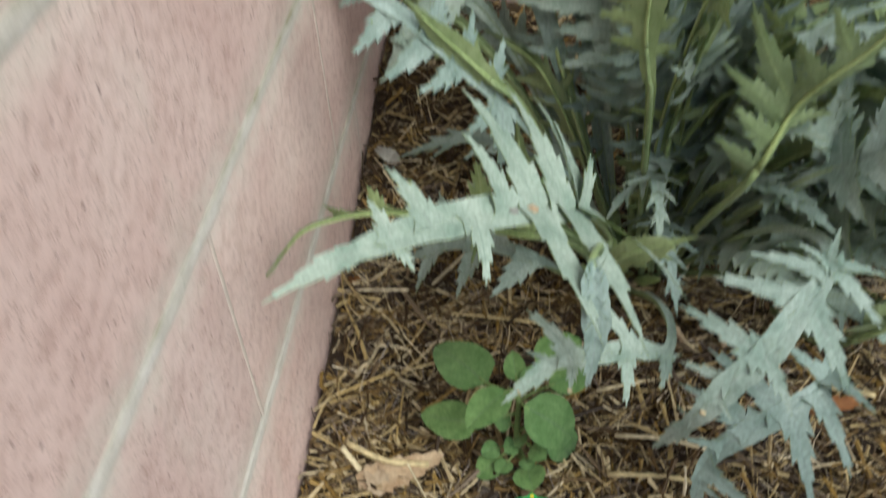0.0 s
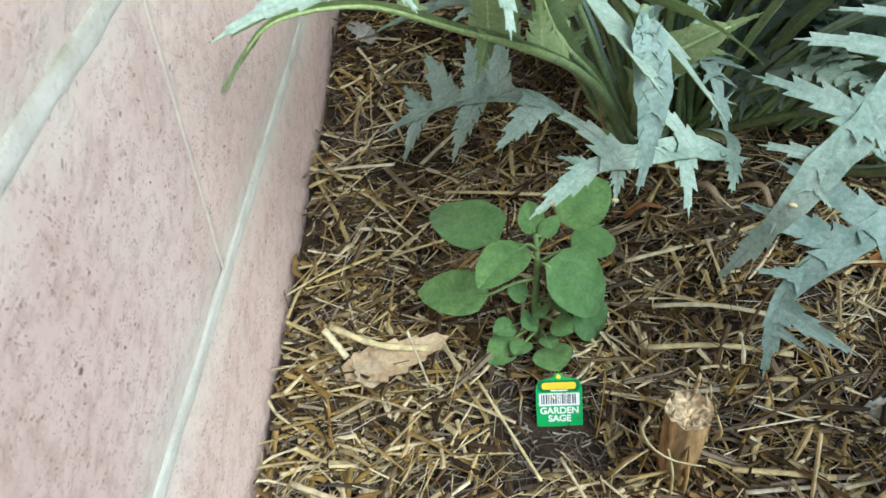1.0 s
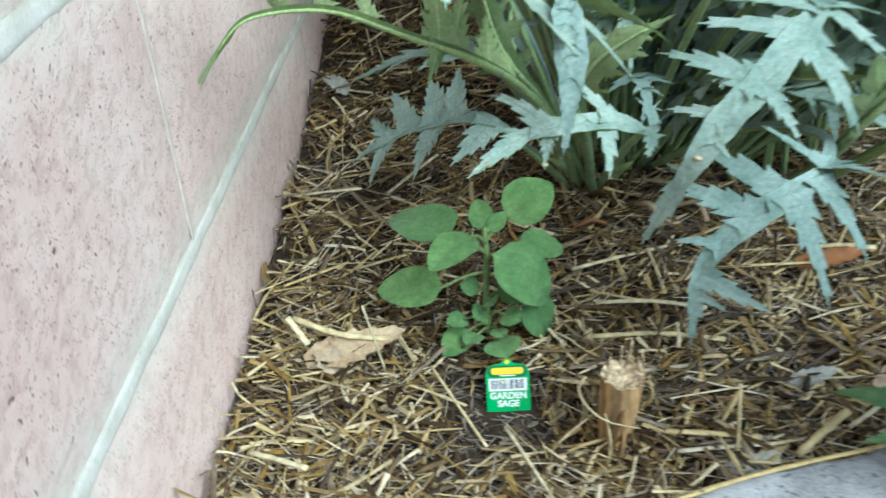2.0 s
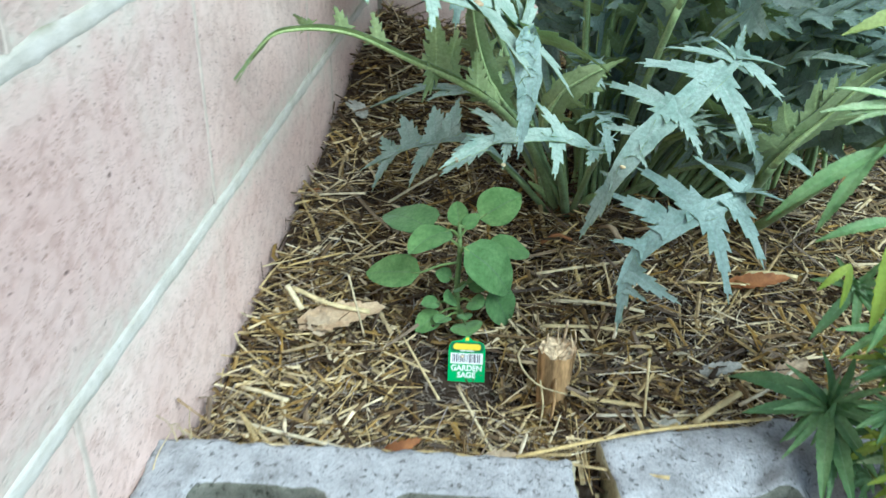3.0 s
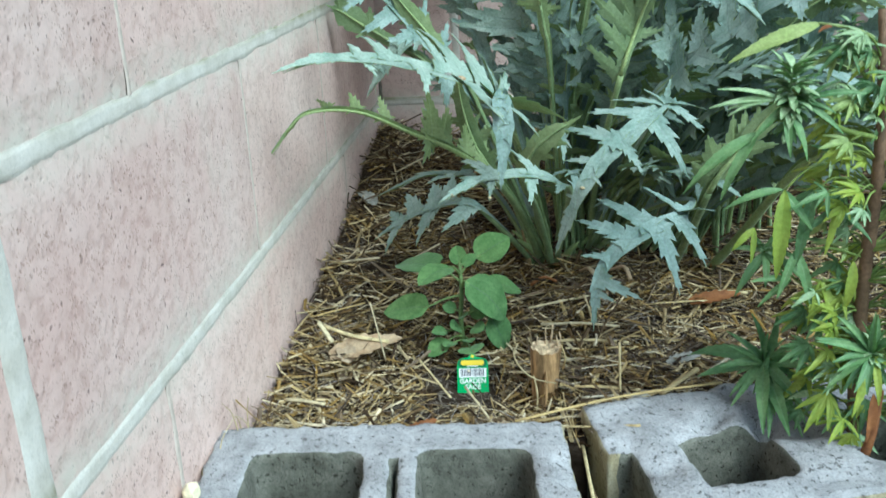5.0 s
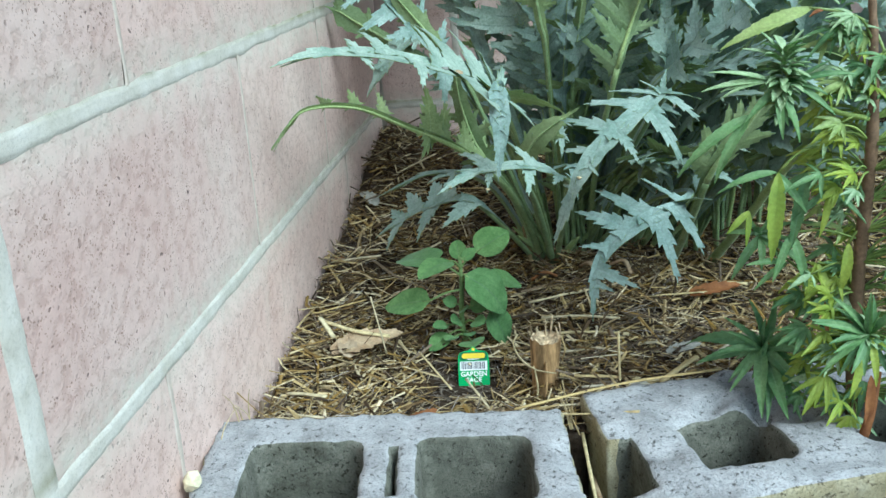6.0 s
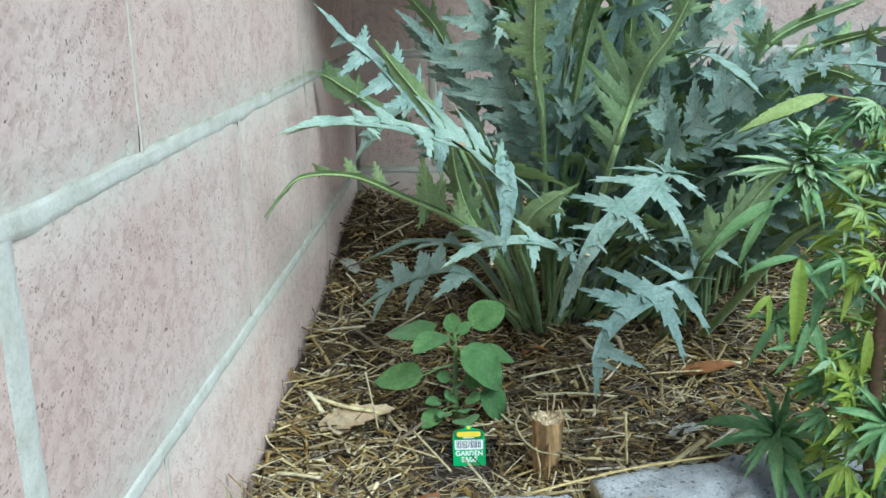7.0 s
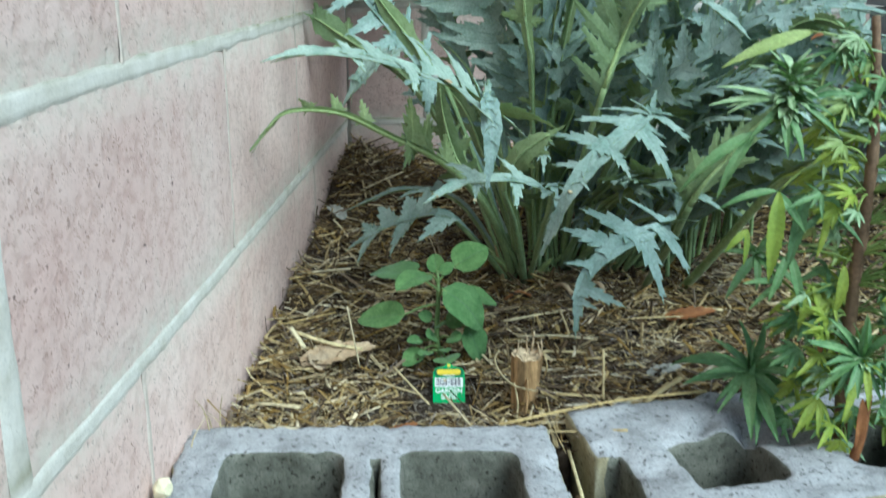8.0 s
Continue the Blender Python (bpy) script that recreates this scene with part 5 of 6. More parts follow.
def make_sage():
    plant = empty("sage_plant", (0.248, 0.500, -0.05))
    tagged(plant, "young green garden sage seedling with rounded leaves in straw", "plant")
    stem = Build()
    base, top = V(0.248, 0.505, -0.055), V(0.248, 0.520, 0.075)
    stem.tube(catmull([base, V(0.246, 0.505, -0.01), V(0.249, 0.512, 0.04), top], 10), [0.0042 - 0.0018 * i / 9 for i in range(10)], 8)
    part("stem", stem, [M_SAGEST], plant, "pale green square sage stem")
    def leaf(attach, p0, tip, nor, width, bend=0.08, cup=0.12, blunt=0.75):
        b = Build()
        p0, tip, attach = Vector(p0), Vector(tip), Vector(attach)
        oval_leaf(b, p0, tip, Vector(nor), width, bend, cup, rng, blunt)
        ob = part("leaf", b, [M_SAGE, M_SAGEU, M_SAGEV], plant)
        s = Build()
        s.tube(catmull([attach, (attach + p0) / 2 + V(0, 0, 0.003), p0, p0 + (tip - p0) * 0.18], 8), [0.0019, 0.0018, 0.0017, 0.0016, 0.0015, 0.0014, 0.0012, 0.0008], 6)
        part("leaf_stalk", s, [M_SAGEST], ob)
    leaf((0.248, 0.513, 0.05), (0.214, 0.520, 0.068), (0.146, 0.590, 0.052), (0.1, -0.35, 1), 0.029, 0.06, 0.10, 0.62)
    leaf((0.247, 0.508, 0.03), (0.203, 0.500, 0.018), (0.131, 0.522, 0.002), (0.0, -0.6, 0.85), 0.022, 0.05, 0.12, 0.70)
    leaf((0.248, 0.515, 0.06), (0.238, 0.505, 0.075), (0.196, 0.458, 0.070), (0.0, -0.2, 1), 0.0205, 0.10, 0.08, 0.85)
    leaf((0.249, 0.518, 0.06), (0.270, 0.538, 0.075), (0.318, 0.562, 0.098), (-0.1, -0.72, 0.8), 0.025, 0.03, 0.14, 0.80)
    leaf((0.250, 0.512, 0.04), (0.256, 0.500, 0.055), (0.312, 0.500, -0.004), (0.35, -0.55, 0.8), 0.030, 0.14, 0.08, 0.75)
    leaf((0.250, 0.508, 0.00), (0.287, 0.508, -0.004), (0.309, 0.510, -0.057), (0.6, -0.75, 0.35), 0.021, 0.10, 0.12, 0.72)
    leaf((0.250, 0.518, 0.04), (0.283, 0.548, 0.030), (0.332, 0.596, 0.000), (0.2, -0.45, 0.9), 0.019, 0.06, 0.10, 0.8)
    leaf((0.248, 0.520, 0.07), (0.247, 0.524, 0.070), (0.242, 0.548, 0.092), (0, -0.9, 0.6), 0.012, 0.05, 0.2, 0.8)
    leaf((0.249, 0.520, 0.07), (0.252, 0.522, 0.070), (0.270, 0.535, 0.082), (0.1, -0.9, 0.6), 0.008, 0.05, 0.2, 0.8)
    leaf((0.249, 0.500, -0.04), (0.258, 0.485, -0.040), (0.266, 0.448, -0.032), (0, -0.6, 0.9), 0.019, 0.05, 0.12, 0.9)
    leaf((0.247, 0.500, -0.03), (0.228, 0.492, -0.032), (0.200, 0.470, -0.046), (-0.2, -0.5, 0.9), 0.0155, 0.08, 0.10, 0.85)
    r = random.Random(3)
    for k, (x, y, z, s) in enumerate([(0.218, 0.490, -0.016, 0.011), (0.232, 0.478, -0.030, 0.011), (0.240, 0.492, -0.010, 0.011), (0.270, 0.486, -0.010, 0.012), (0.252, 0.488, 0.008, 0.009), (0.272, 0.505, 0.010, 0.016), (0.232, 0.508, 0.012, 0.010), (0.258, 0.480, -0.026, 0.009)]):
        c = V(x, y, z)
        out = (c - V(0.249, 0.507, z - 0.01)).normalized()
        leaf((0.249, 0.506, z - 0.012), c - out * s * 0.9, c + out * s * 1.3 + V(0, 0, -0.3 * s), (out.x * 0.3 + r.uniform(-0.6, 0.6), -0.55 + r.uniform(-0.4, 0.4), 0.9), s, 0.06, 0.1, 0.85)


make_sage()


# ---- plant tag ----
def outline_plate(pts, thick):
    bm = bmesh.new()
    f = bm.faces.new([bm.verts.new((x, y, 0)) for x, y in pts])
    out = bmesh.ops.extrude_face_region(bm, geom=[f])
    for g in out["geom"]:
        if isinstance(g, bmesh.types.BMVert):
            g.co.z = thick
    bmesh.ops.recalc_face_normals(bm, faces=bm.faces)
    return bm


def rounded(x0, x1, y0, y1, rad, n=5):
    out = []
    for cx, cy, a in ((x1 - rad, y1 - rad, 0), (x0 + rad, y1 - rad, 90), (x0 + rad, y0 + rad, 180), (x1 - rad, y0 + rad, 270)):
        out += [(cx + rad * math.cos(radians(a + 90 * i / n)), cy + rad * math.sin(radians(a + 90 * i / n))) for i in range(n + 1)]
    return out


def make_tag():
    tag = empty("plant_tag", (0.2655, 0.428, -0.060))
    tagged(tag, "green plastic plant tag with barcode standing before the sage", "plant tag")
    y_ax, x_ax = V(0, 0.484, 0.875).normalized(), V(1, 0.02, 0).normalized()
    z_ax = x_ax.cross(y_ax)
    y_ax = z_ax.cross(x_ax)
    m = Matrix((x_ax, y_ax, z_ax)).transposed().to_4x4()
    m.translation = V(0.2655, 0.4185, -0.0745)
    def put(name, bm, mt, z=0.0, label=""):
        bm.transform(m @ Matrix.Translation((0, 0, z)))
        return part(name, bm, [mt], tag, label)
    top = [(0.0035 * math.cos(radians(a)), 0.0475 + 0.0035 * math.sin(radians(a))) for a in range(150, 20, -20)]
    body = [(-0.0215, -0.012), (-0.0215, 0.034)] + [(-0.0215 + 0.006 * (1 - math.cos(radians(a))), 0.034 + 0.0105 * math.sin(radians(a))) for a in (30, 60, 90)] + [(-0.006, 0.0462)] + top + [(0.006, 0.0462)] + [(0.0215 - 0.006 * (1 - math.cos(radians(a))), 0.034 + 0.0105 * math.sin(radians(a))) for a in (90, 60, 30)] + [(0.0215, 0.034), (0.0215, -0.012), (0.007, -0.022), (-0.007, -0.022)]
    put("plate", outline_plate(body[::-1], 0.0008), M_TAGG)
    put("border", outline_plate(rounded(-0.0195, 0.0195, 0.0325, 0.0438, 0.0045), 0.0003), M_TAGD, 0.0009, "dark green badge panel")
    put("badge", outline_plate(rounded(-0.0160, 0.0160, 0.0350, 0.0420, 0.0030), 0.0003), M_TAGY, 0.0013, "yellow badge without lettering")
    put("badge_dot", outline_plate(rounded(-0.0022, 0.0022, 0.0452, 0.0496, 0.0021), 0.0003), M_TAGY, 0.0009, "yellow dot at the tag top")
    put("small_line", outline_plate(rounded(-0.008, 0.008, 0.0333, 0.0344, 0.0004), 0.0003), M_TAGW, 0.0013, "small white line of print")
    put("barcode_field", outline_plate(rounded(-0.0188, 0.0188, 0.0185, 0.0310, 0.0006), 0.0003), M_TAGW, 0.0009, "white barcode field")
    bars = bmesh.new()
    r = random.Random(12)
    x = -0.0165
    while x < 0.0160:
        w = r.choice((0.0005, 0.0008, 0.0012))
        bm = outline_plate([(x, 0.0205), (x + w, 0.0205), (x + w, 0.0300), (x, 0.0300)], 0.0002)
        me = bpy.data.meshes.new("tmp")
        bm.to_mesh(me)
        bm.free()
        bars.from_mesh(me)
        bpy.data.meshes.remove(me)
        x += w + r.choice((0.0006, 0.0009, 0.0013))
    put("barcode", bars, M_TAGK, 0.0013, "black barcode lines")
    for text, size, y in (("GARDEN", 0.0090, 0.0108), ("SAGE", 0.0090, 0.0028)):
        cu = bpy.data.curves.new("lettering", "FONT")
        cu.body, cu.size, cu.align_x, cu.extrude, cu.offset = text, size, "CENTER", 0.0001, 0.00025
        tmp = bpy.data.objects.new("lettering", cu)
        scene.collection.objects.link(tmp)
        bpy.context.view_layer.update()
        me = bpy.data.meshes.new_from_object(tmp.evaluated_get(bpy.context.evaluated_depsgraph_get()))
        bpy.data.objects.remove(tmp)
        bm = bmesh.new()
        bm.from_mesh(me)
        bpy.data.meshes.remove(me)
        bm.transform(Matrix.Translation((0, y, 0)))
        put("lettering", bm, M_TAGW, 0.0011, "white word " + text)


make_tag()


# ---- cut stump ----
def make_stump():
    st = empty("cut_stump", (0.367, 0.360, -0.06))
    tagged(st, "sawn-off dry tan plant stump with split fibres", "stump")
    b = Build()
    n, k = 14, 32
    def outline(a, f):
        c, q = math.cos(a), math.sin(a)
        return 0.0195 * (0.80 + 0.20 * f) * (1 + 0.16 * noise.noise(V(c * 1.6, q * 1.6, f * 0.9)) + 0.07 * noise.noise(V(c * 5, q * 5, f * 1.2 + 3)))
    def rim(a):
        return 0.0045 * noise.noise(V(math.cos(a) * 2, math.sin(a) * 2, 5)) + 0.006 * max(0, noise.noise(V(math.cos(a) * 6, math.sin(a) * 6, 9)))
    pts = []
    for i in range(n):
        f = i / (n - 1)
        for j in range(k):
            a = j * 2 * math.pi / k
            rr = outline(a, f)
            pts.append(V(0.367 + rr * math.cos(a) - 0.004 * (1 - f), 0.360 + rr * math.sin(a), -0.075 + 0.094 * f + rim(a) * f ** 3))
    b.add(pts, [(i * k + j, i * k + (j + 1) % k, (i + 1) * k + (j + 1) % k, (i + 1) * k + j) for i in range(n - 1) for j in range(k)])
    part("stalk_side", b, [M_WOOD], st, "orange-brown fibrous side")
    c = Build()
    c.smooth = False
    rings = [1.0, 0.85, 0.68, 0.5, 0.3, 0.12]
    pts = []
    for q, f in enumerate(rings):
        for j in range(k):
            a = j * 2 * math.pi / k
            rr = outline(a, 1.0) * f
            pts.append(V(0.367 + rr * math.cos(a), 0.360 + rr * math.sin(a), 0.019 + rim(a) * f - 0.010 * (1 - f) ** 0.7 + 0.004 * noise.noise(V(f * 7 * math.cos(a), f * 7 * math.sin(a), 2)) * (q > 0)))
    c.add(pts, [(q * k + j, q * k + (j + 1) % k, (q + 1) * k + (j + 1) % k, (q + 1) * k + j) for q in range(len(rings) - 1) for j in range(k)] + [tuple((len(rings) - 1) * k + j for j in range(k))])
    part("cut_face", c, [M_CUT], st, "rough pale cut face")
    def strip(name, pts, w, m):
        q = Build()
        pp = catmull(pts, 10)
        q.tube(pp, [w * (0.4 + 0.6 * math.sin((i + 1) / 11 * math.pi)) for i in range(10)], 5, 0, 0.35)
        part(name, q, [m], st)
    strip("splinter", [(0.372, 0.377, 0.010), (0.374, 0.378, 0.026), (0.376, 0.379, 0.042)], 0.0045, M_CUT)
    strip("splinter", [(0.382, 0.372, 0.008), (0.385, 0.372, 0.022), (0.384, 0.374, 0.034)], 0.003, M_CUT)
    for a, lift, w in ((0.5, 0.012, 0.003), (1.6, 0.018, 0.0025), (2.4, 0.010, 0.003), (3.5, 0.008, 0.0025), (4.4, 0.006, 0.002)):
        x, y = 0.367 + 0.0165 * math.cos(a), 0.360 + 0.0165 * math.sin(a)
        strip("splinter", [(x, y, 0.006), (x, y, 0.020), (x - 0.002 * math.cos(a), y, 0.020 + lift)], w, M_CUT)
    strip("peel", [(0.386, 0.352, -0.01), (0.390, 0.345, 0.010), (0.386, 0.350, 0.026)], 0.003, M_STALK)
    strip("peel", [(0.332, 0.345, 0.032), (0.326, 0.342, 0.020), (0.334, 0.338, 0.002), (0.352, 0.334, -0.012), (0.378, 0.330, -0.016)], 0.0028, M_STALK)
    strip("peel", [(0.350, 0.345, -0.012), (0.354, 0.335, -0.035), (0.352, 0.325, -0.055)], 0.004, M_STALK)
    strip("peel", [(0.366, 0.340, -0.005), (0.365, 0.332, -0.035), (0.360, 0.322, -0.058)], 0.005, M_WOOD)


make_stump()


# ---- dead leaves and crumbs ----
def dead_leaf(pts, width, m, label, nor=(0, -0.3, 1), cup=0.3, name="dead_leaf"):
    b = Build()
    p0, tip = Vector(pts[0]), Vector(pts[1])
    lobe(b, p0, tip, Vector(nor), width, 5, 0.10, cup, 0.25, random.Random(int(p0.x * 9000)), 0.0009, 0.55, 0.35, 0.05)
    tagged(part(name, b, [m, m]), label, "leaf")


dead_leaf([(0.062, 0.450, -0.034), (0.162, 0.487, -0.024)], 0.20, M_DRY, "broad curled tan dead leaf lying on the straw", (0.1, -0.5, 1))
dead_leaf([(0.096, 0.438, -0.036), (0.070, 0.468, -0.024)], 0.40, M_DRY, "torn piece of tan dead leaf beside the larger one", (0, -0.5, 1))
dead_leaf([(0.575, 0.560, -0.012), (0.650, 0.570, -0.004)], 0.16, M_RUST, "curled rust-brown dead leaf on the straw", (0, -0.6, 1))
dead_leaf([(0.204, 0.236, -0.024), (0.238, 0.245, -0.014)], 0.20, M_RUST, "small orange dead leaf behind the block", (0, -0.7, 0.8))
dead_leaf([(-0.001, 0.750, -0.012), (0.022, 0.752, 0.000)], 0.35, M_RUST, "small reddish dead leaf at the wall foot", (0.4, -0.5, 0.8))
dead_leaf([(0.440, 0.285, -0.026), (0.490, 0.300, -0.018)], 0.24, M_GREYLEAF, "grey flattened dead leaf behind the broken block", (0, -0.5, 0.9))
dead_leaf([(0.520, 0.385, -0.020), (0.565, 0.395, -0.012)], 0.22, M_GREYLEAF, "grey dry dead leaf on the mulch", (0, -0.4, 1))
dead_leaf([(0.590, 0.370, -0.014), (0.630, 0.395, 0.000)], 0.26, M_DRY, "crumpled tan dead leaf on the mulch", (0, -0.5, 0.9))
dead_leaf([(0.050, 0.97, 0.03), (0.012, 0.98, 0.05)], 0.3, M_GREYLEAF, "grey-blue wilted leaf at the wall foot", (0, -0.7, 0.7))
dead_leaf([(0.300, 0.232, -0.022), (0.332, 0.238, -0.020)], 0.28, M_DRY, "small tan dead leaf behind the block", (0, -0.6, 0.9))


for k, (x, y, z, dx, dy, dz) in enumerate([(0.012, 0.205, -0.01, -0.006, -0.02, 0.055), (0.020, 0.215, -0.02, 0.010, -0.01, 0.060), (0.026, 0.210, -0.02, -0.012, -0.015, 0.045), (0.006, 0.230, -0.02, 0.002, -0.03, 0.040), (0.003, 0.160, -0.01, 0.010, 0.035, 0.030)]):
    g = Build()
    p = V(x, y, z)
    g.tube(catmull([p, p + V(dx * 0.3, dy * 0.3, dz * 0.6), p + V(dx, dy, dz)], 7), [0.0009, 0.0009, 0.0008, 0.0007, 0.0006, 0.0005, 0.0003], 4)
    tagged(part("grass_blade", g, [M_BLEACH]), "thin dry grass blade at the wall foot", "grass", "dry grass blades")

chip = bmesh.new()
bmesh.ops.create_icosphere(chip, subdivisions=2, radius=0.011, matrix=Matrix.Translation((0.008, 0.068, 0.010)) @ Matrix.Rotation(0.5, 4, "Y") @ Matrix.Diagonal((0.75, 0.9, 1.15, 1)))
for v in chip.verts:
    v.co += V(nz(v.co, 130, 1), nz(v.co, 130, 2), nz(v.co, 130, 3)) * 0.004
tagged(part("stone_chip", chip, [M_CHIP]), "small cream stone chip wedged between block and wall", "stone")


# ---- hemp plant growing out of the broken block ----
def leaflet(b, p0, tip, nor, r, narrow=0.12, droop=0.0):
    """One serrated lance-shaped leaflet, broadest before its middle, folded along the vein and curved downwards."""
    ax = tip - p0
    ln, d = ax.length, ax.normalized()
    w = d.cross(nor)
    if w.length < 1e-4:
        w = d.cross(V(0.4, 0.3, 0.8))
    w.normalize()
    n = w.cross(d)
    k = 8
    rows, twist, curl = [], r.uniform(-0.5, 0.5), r.uniform(0.04, 0.12)
    us = [0.0, 0.05]
    for i in range(k):
        us += [0.08 + 0.86 * (i + 0.75) / k, 0.08 + 0.86 * (i + 0.98) / k]
    us.append(1.0)
    for q, u in enumerate(us):
        env = math.sin(math.pi * min(1, u ** 0.72)) ** 0.9
        h = narrow * ln * env + 0.0003
        tooth = 0.16 if q > 1 and q % 2 == 0 and u < 1 else 0.0
        c = p0 + ax * u + n * (curl * ln * 4 * u * (1 - u)) + V(0, 0, -droop * ln * u * u)
        ww = w * math.cos(twist * u) + n * math.sin(twist * u)
        nn = n * math.cos(twist * u) - w * math.sin(twist * u)
        e, f = h * (1 + tooth), d * h * tooth * 1.6
        vn = min(0.0005, 0.15 * h)
        rows.append([c - ww * e + f + nn * 0.30 * e, c - ww * h * 0.55 + nn * 0.13 * h, c - ww * vn, c + ww * vn, c + ww * h * 0.55 + nn * 0.13 * h, c + ww * e + f + nn * 0.30 * e])
    b.sheet(rows, 0.0006, vein=2)


def make_hemp():
    plant = empty("hemp_plant", (0.705, 0.19, -0.10))
    tagged(plant, "bushy green serrated-leaf hemp plant rooted in broken block", "plant")
    r = random.Random(31)
    stem = Build()
    line = catmull([(0.690, 0.180, -0.19), (0.686, 0.190, 0.0), (0.684, 0.200, 0.14), (0.690, 0.205, 0.28), (0.692, 0.225, 0.37), (0.692, 0.240, 0.425)], 24)
    stem.tube(line, [0.0092 - 0.0055 * i / 23 + 0.0006 * math.sin(i * 2.3) for i in range(24)], 9)
    part("stem", stem, [M_HSTEM], plant, "brown woody stem")

    def shoot(a, c, thick=0.0024):
        a, c = Vector(a), Vector(c)
        br = Build()
        br.tube(catmull([a, (a + c) / 2 + V(0, 0, -0.012), c], 9), [thick - thick * 0.04 * q for q in range(9)], 6)
        part("branch", br, [M_HSTEMG], plant)

    def join(c, below=0.06):
        c = Vector(c)
        return line[min(range(len(line)), key=lambda q: (line[q] - (c + V(0, 0, -below))).length)]

    def leaf(hub, tips, mt, narrow=0.12, stalk_from=None, label="", nor=None):
        """Leaflets from one hub to the given tips: one hemp leaf."""
        hub = Vector(hub)
        b = Build()
        if len(tips) > 2:   # small leaflets between the long ones
            tips = [hub + (Vector(q) - hub) * 0.8 for q in tips]
            tips += [hub + (p.lerp(q, r.uniform(0.3, 0.7)) - hub) * r.uniform(0.55, 0.85) for p, q in zip(tips, tips[1:])]
        for tip in tips:
            tip = Vector(tip)
            up = Vector(nor) if nor else V(r.uniform(-0.35, 0.35), -0.55, 0.75)
            leaflet(b, hub, tip, up, r, 0.46 * narrow * r.uniform(0.85, 1.15))
        ob = part("leaf", b, [mt, mt, M_HEMPV if mt is M_HEMP else mt], plant, label)
        if stalk_from is not None:
            s = Build()
            a = Vector(stalk_from)
            s.tube(catmull([a, (a + hub) / 2 + V(0, 0, 0.006), hub], 7), [0.0012] * 7, 5)
            part("leaf_stalk", s, [M_HSTEMG], ob)

    def fan(hub, out, size, fingers, mt, narrow=0.11, droop=0.3, stalk_from=None, spread=70):
        out = Vector(out).normalized()
        side = out.cross(V(0.1, -0.6, 0.8)).normalized()
        tips = []
        for i in range(fingers):
            f = (i / (fingers - 1) - 0.5) * 2 if fingers > 1 else 0
            a = radians(spread) * f
            ln = size * (1 - 0.42 * abs(f) ** 1.3) * r.uniform(0.88, 1.1)
            tips.append(Vector(hub) + (out * math.cos(a) + side * math.sin(a)) * ln + V(0, 0, -droop * ln * r.uniform(0.6, 1.3)))
        leaf(hub, tips, mt, narrow, stalk_from)

    def bud(c, size, n):
        """A flower cluster: many short bracts round a stalk end."""
        c = Vector(c)
        b = Build()
        for k in range(n):
            z, a = r.uniform(-0.7, 0.6), r.uniform(0, 2 * math.pi)
            m = math.sqrt(max(0.05, 1 - z * z * 0.7))
            d = V(math.cos(a) * m, math.sin(a) * m, z).normalized()
            p0 = c + V(0, 0, z * size * 0.5) + d * size * 0.04
            leaflet(b, p0, p0 + d * size * r.uniform(0.18, 0.40), V(0, 0, 1) - d * d.z * 0.8 + d * 0.1, r, 0.18)
        part("bud", b, [M_HEMPP, M_HEMP, M_HEMPP], plant, "pale tight flower cluster")

    # low shoot that spreads over the broken block
    hub = (0.608, 0.262, 0.045)
    shoot(join(hub), hub)
    bud(hub, 0.040, 26)
    leaf(hub, [(0.536, 0.335, 0.016), (0.538, 0.272, 0.022)], M_HEMP, 0.20)
    leaf(hub, [(0.545, 0.245, 0.047), (0.560, 0.245, 0.000), (0.572, 0.235, 0.015)], M_HEMP, 0.13)
    leaf(hub, [(0.571, 0.250, 0.089), (0.609, 0.250, 0.095), (0.631, 0.250, 0.085)], M_HEMP, 0.12)
    leaf(hub, [(0.618, 0.200, 0.018), (0.595, 0.165, -0.018), (0.640, 0.170, -0.020), (0.663, 0.225, 0.025)], M_HEMP, 0.11)
    leaf((0.612, 0.255, 0.055), [(0.682, 0.235, 0.060), (0.672, 0.220, 0.035), (0.667, 0.250, 0.085), (0.587, 0.230, 0.010)], M_HEMP, 0.12)
    leaf((0.607, 0.255, 0.045), [(0.557, 0.220, 0.000), (0.557, 0.255, 0.075), (0.642, 0.210, 0.020)], M_HEMP, 0.11)
    for pair in (((0.591, 0.18, 0.002), (0.615, 0.17, 0.006)), ((0.635, 0.19, 0.027), (0.649, 0.21, 0.061)), ((0.570, 0.235, 0.023), (0.570, 0.28, 0.075)), ((0.620, 0.26, 0.105), (0.592, 0.26, 0.105))):
        leaf(hub, pair, M_HEMP, 0.14)
    # leafy side shoot half way up
    hub = (0.594, 0.23, 0.189)
    shoot(join(hub, 0.04), hub, 0.0018)
    bud(hub, 0.030, 22)
    for pair in (((0.561, 0.24, 0.189), (0.577, 0.24, 0.211)), ((0.610, 0.23, 0.217), (0.626, 0.21, 0.187)), ((0.574, 0.22, 0.159), (0.564, 0.22, 0.144)), ((0.592, 0.21, 0.157), (0.610, 0.21, 0.169)), ((0.640, 0.21, 0.150), (0.625, 0.22, 0.205))):
        leaf(hub, pair, M_HEMP, 0.17)
    hub = (0.688, 0.170, 0.100)
    for pair in (((0.630, 0.16, 0.123), (0.655, 0.17, 0.131)), ((0.644, 0.15, 0.101), (0.664, 0.14, 0.073)), ((0.686, 0.16, 0.147), (0.676, 0.14, 0.070))):
        leaf(hub, pair, M_HEMP, 0.16)
    bud(hub, 0.042, 26)
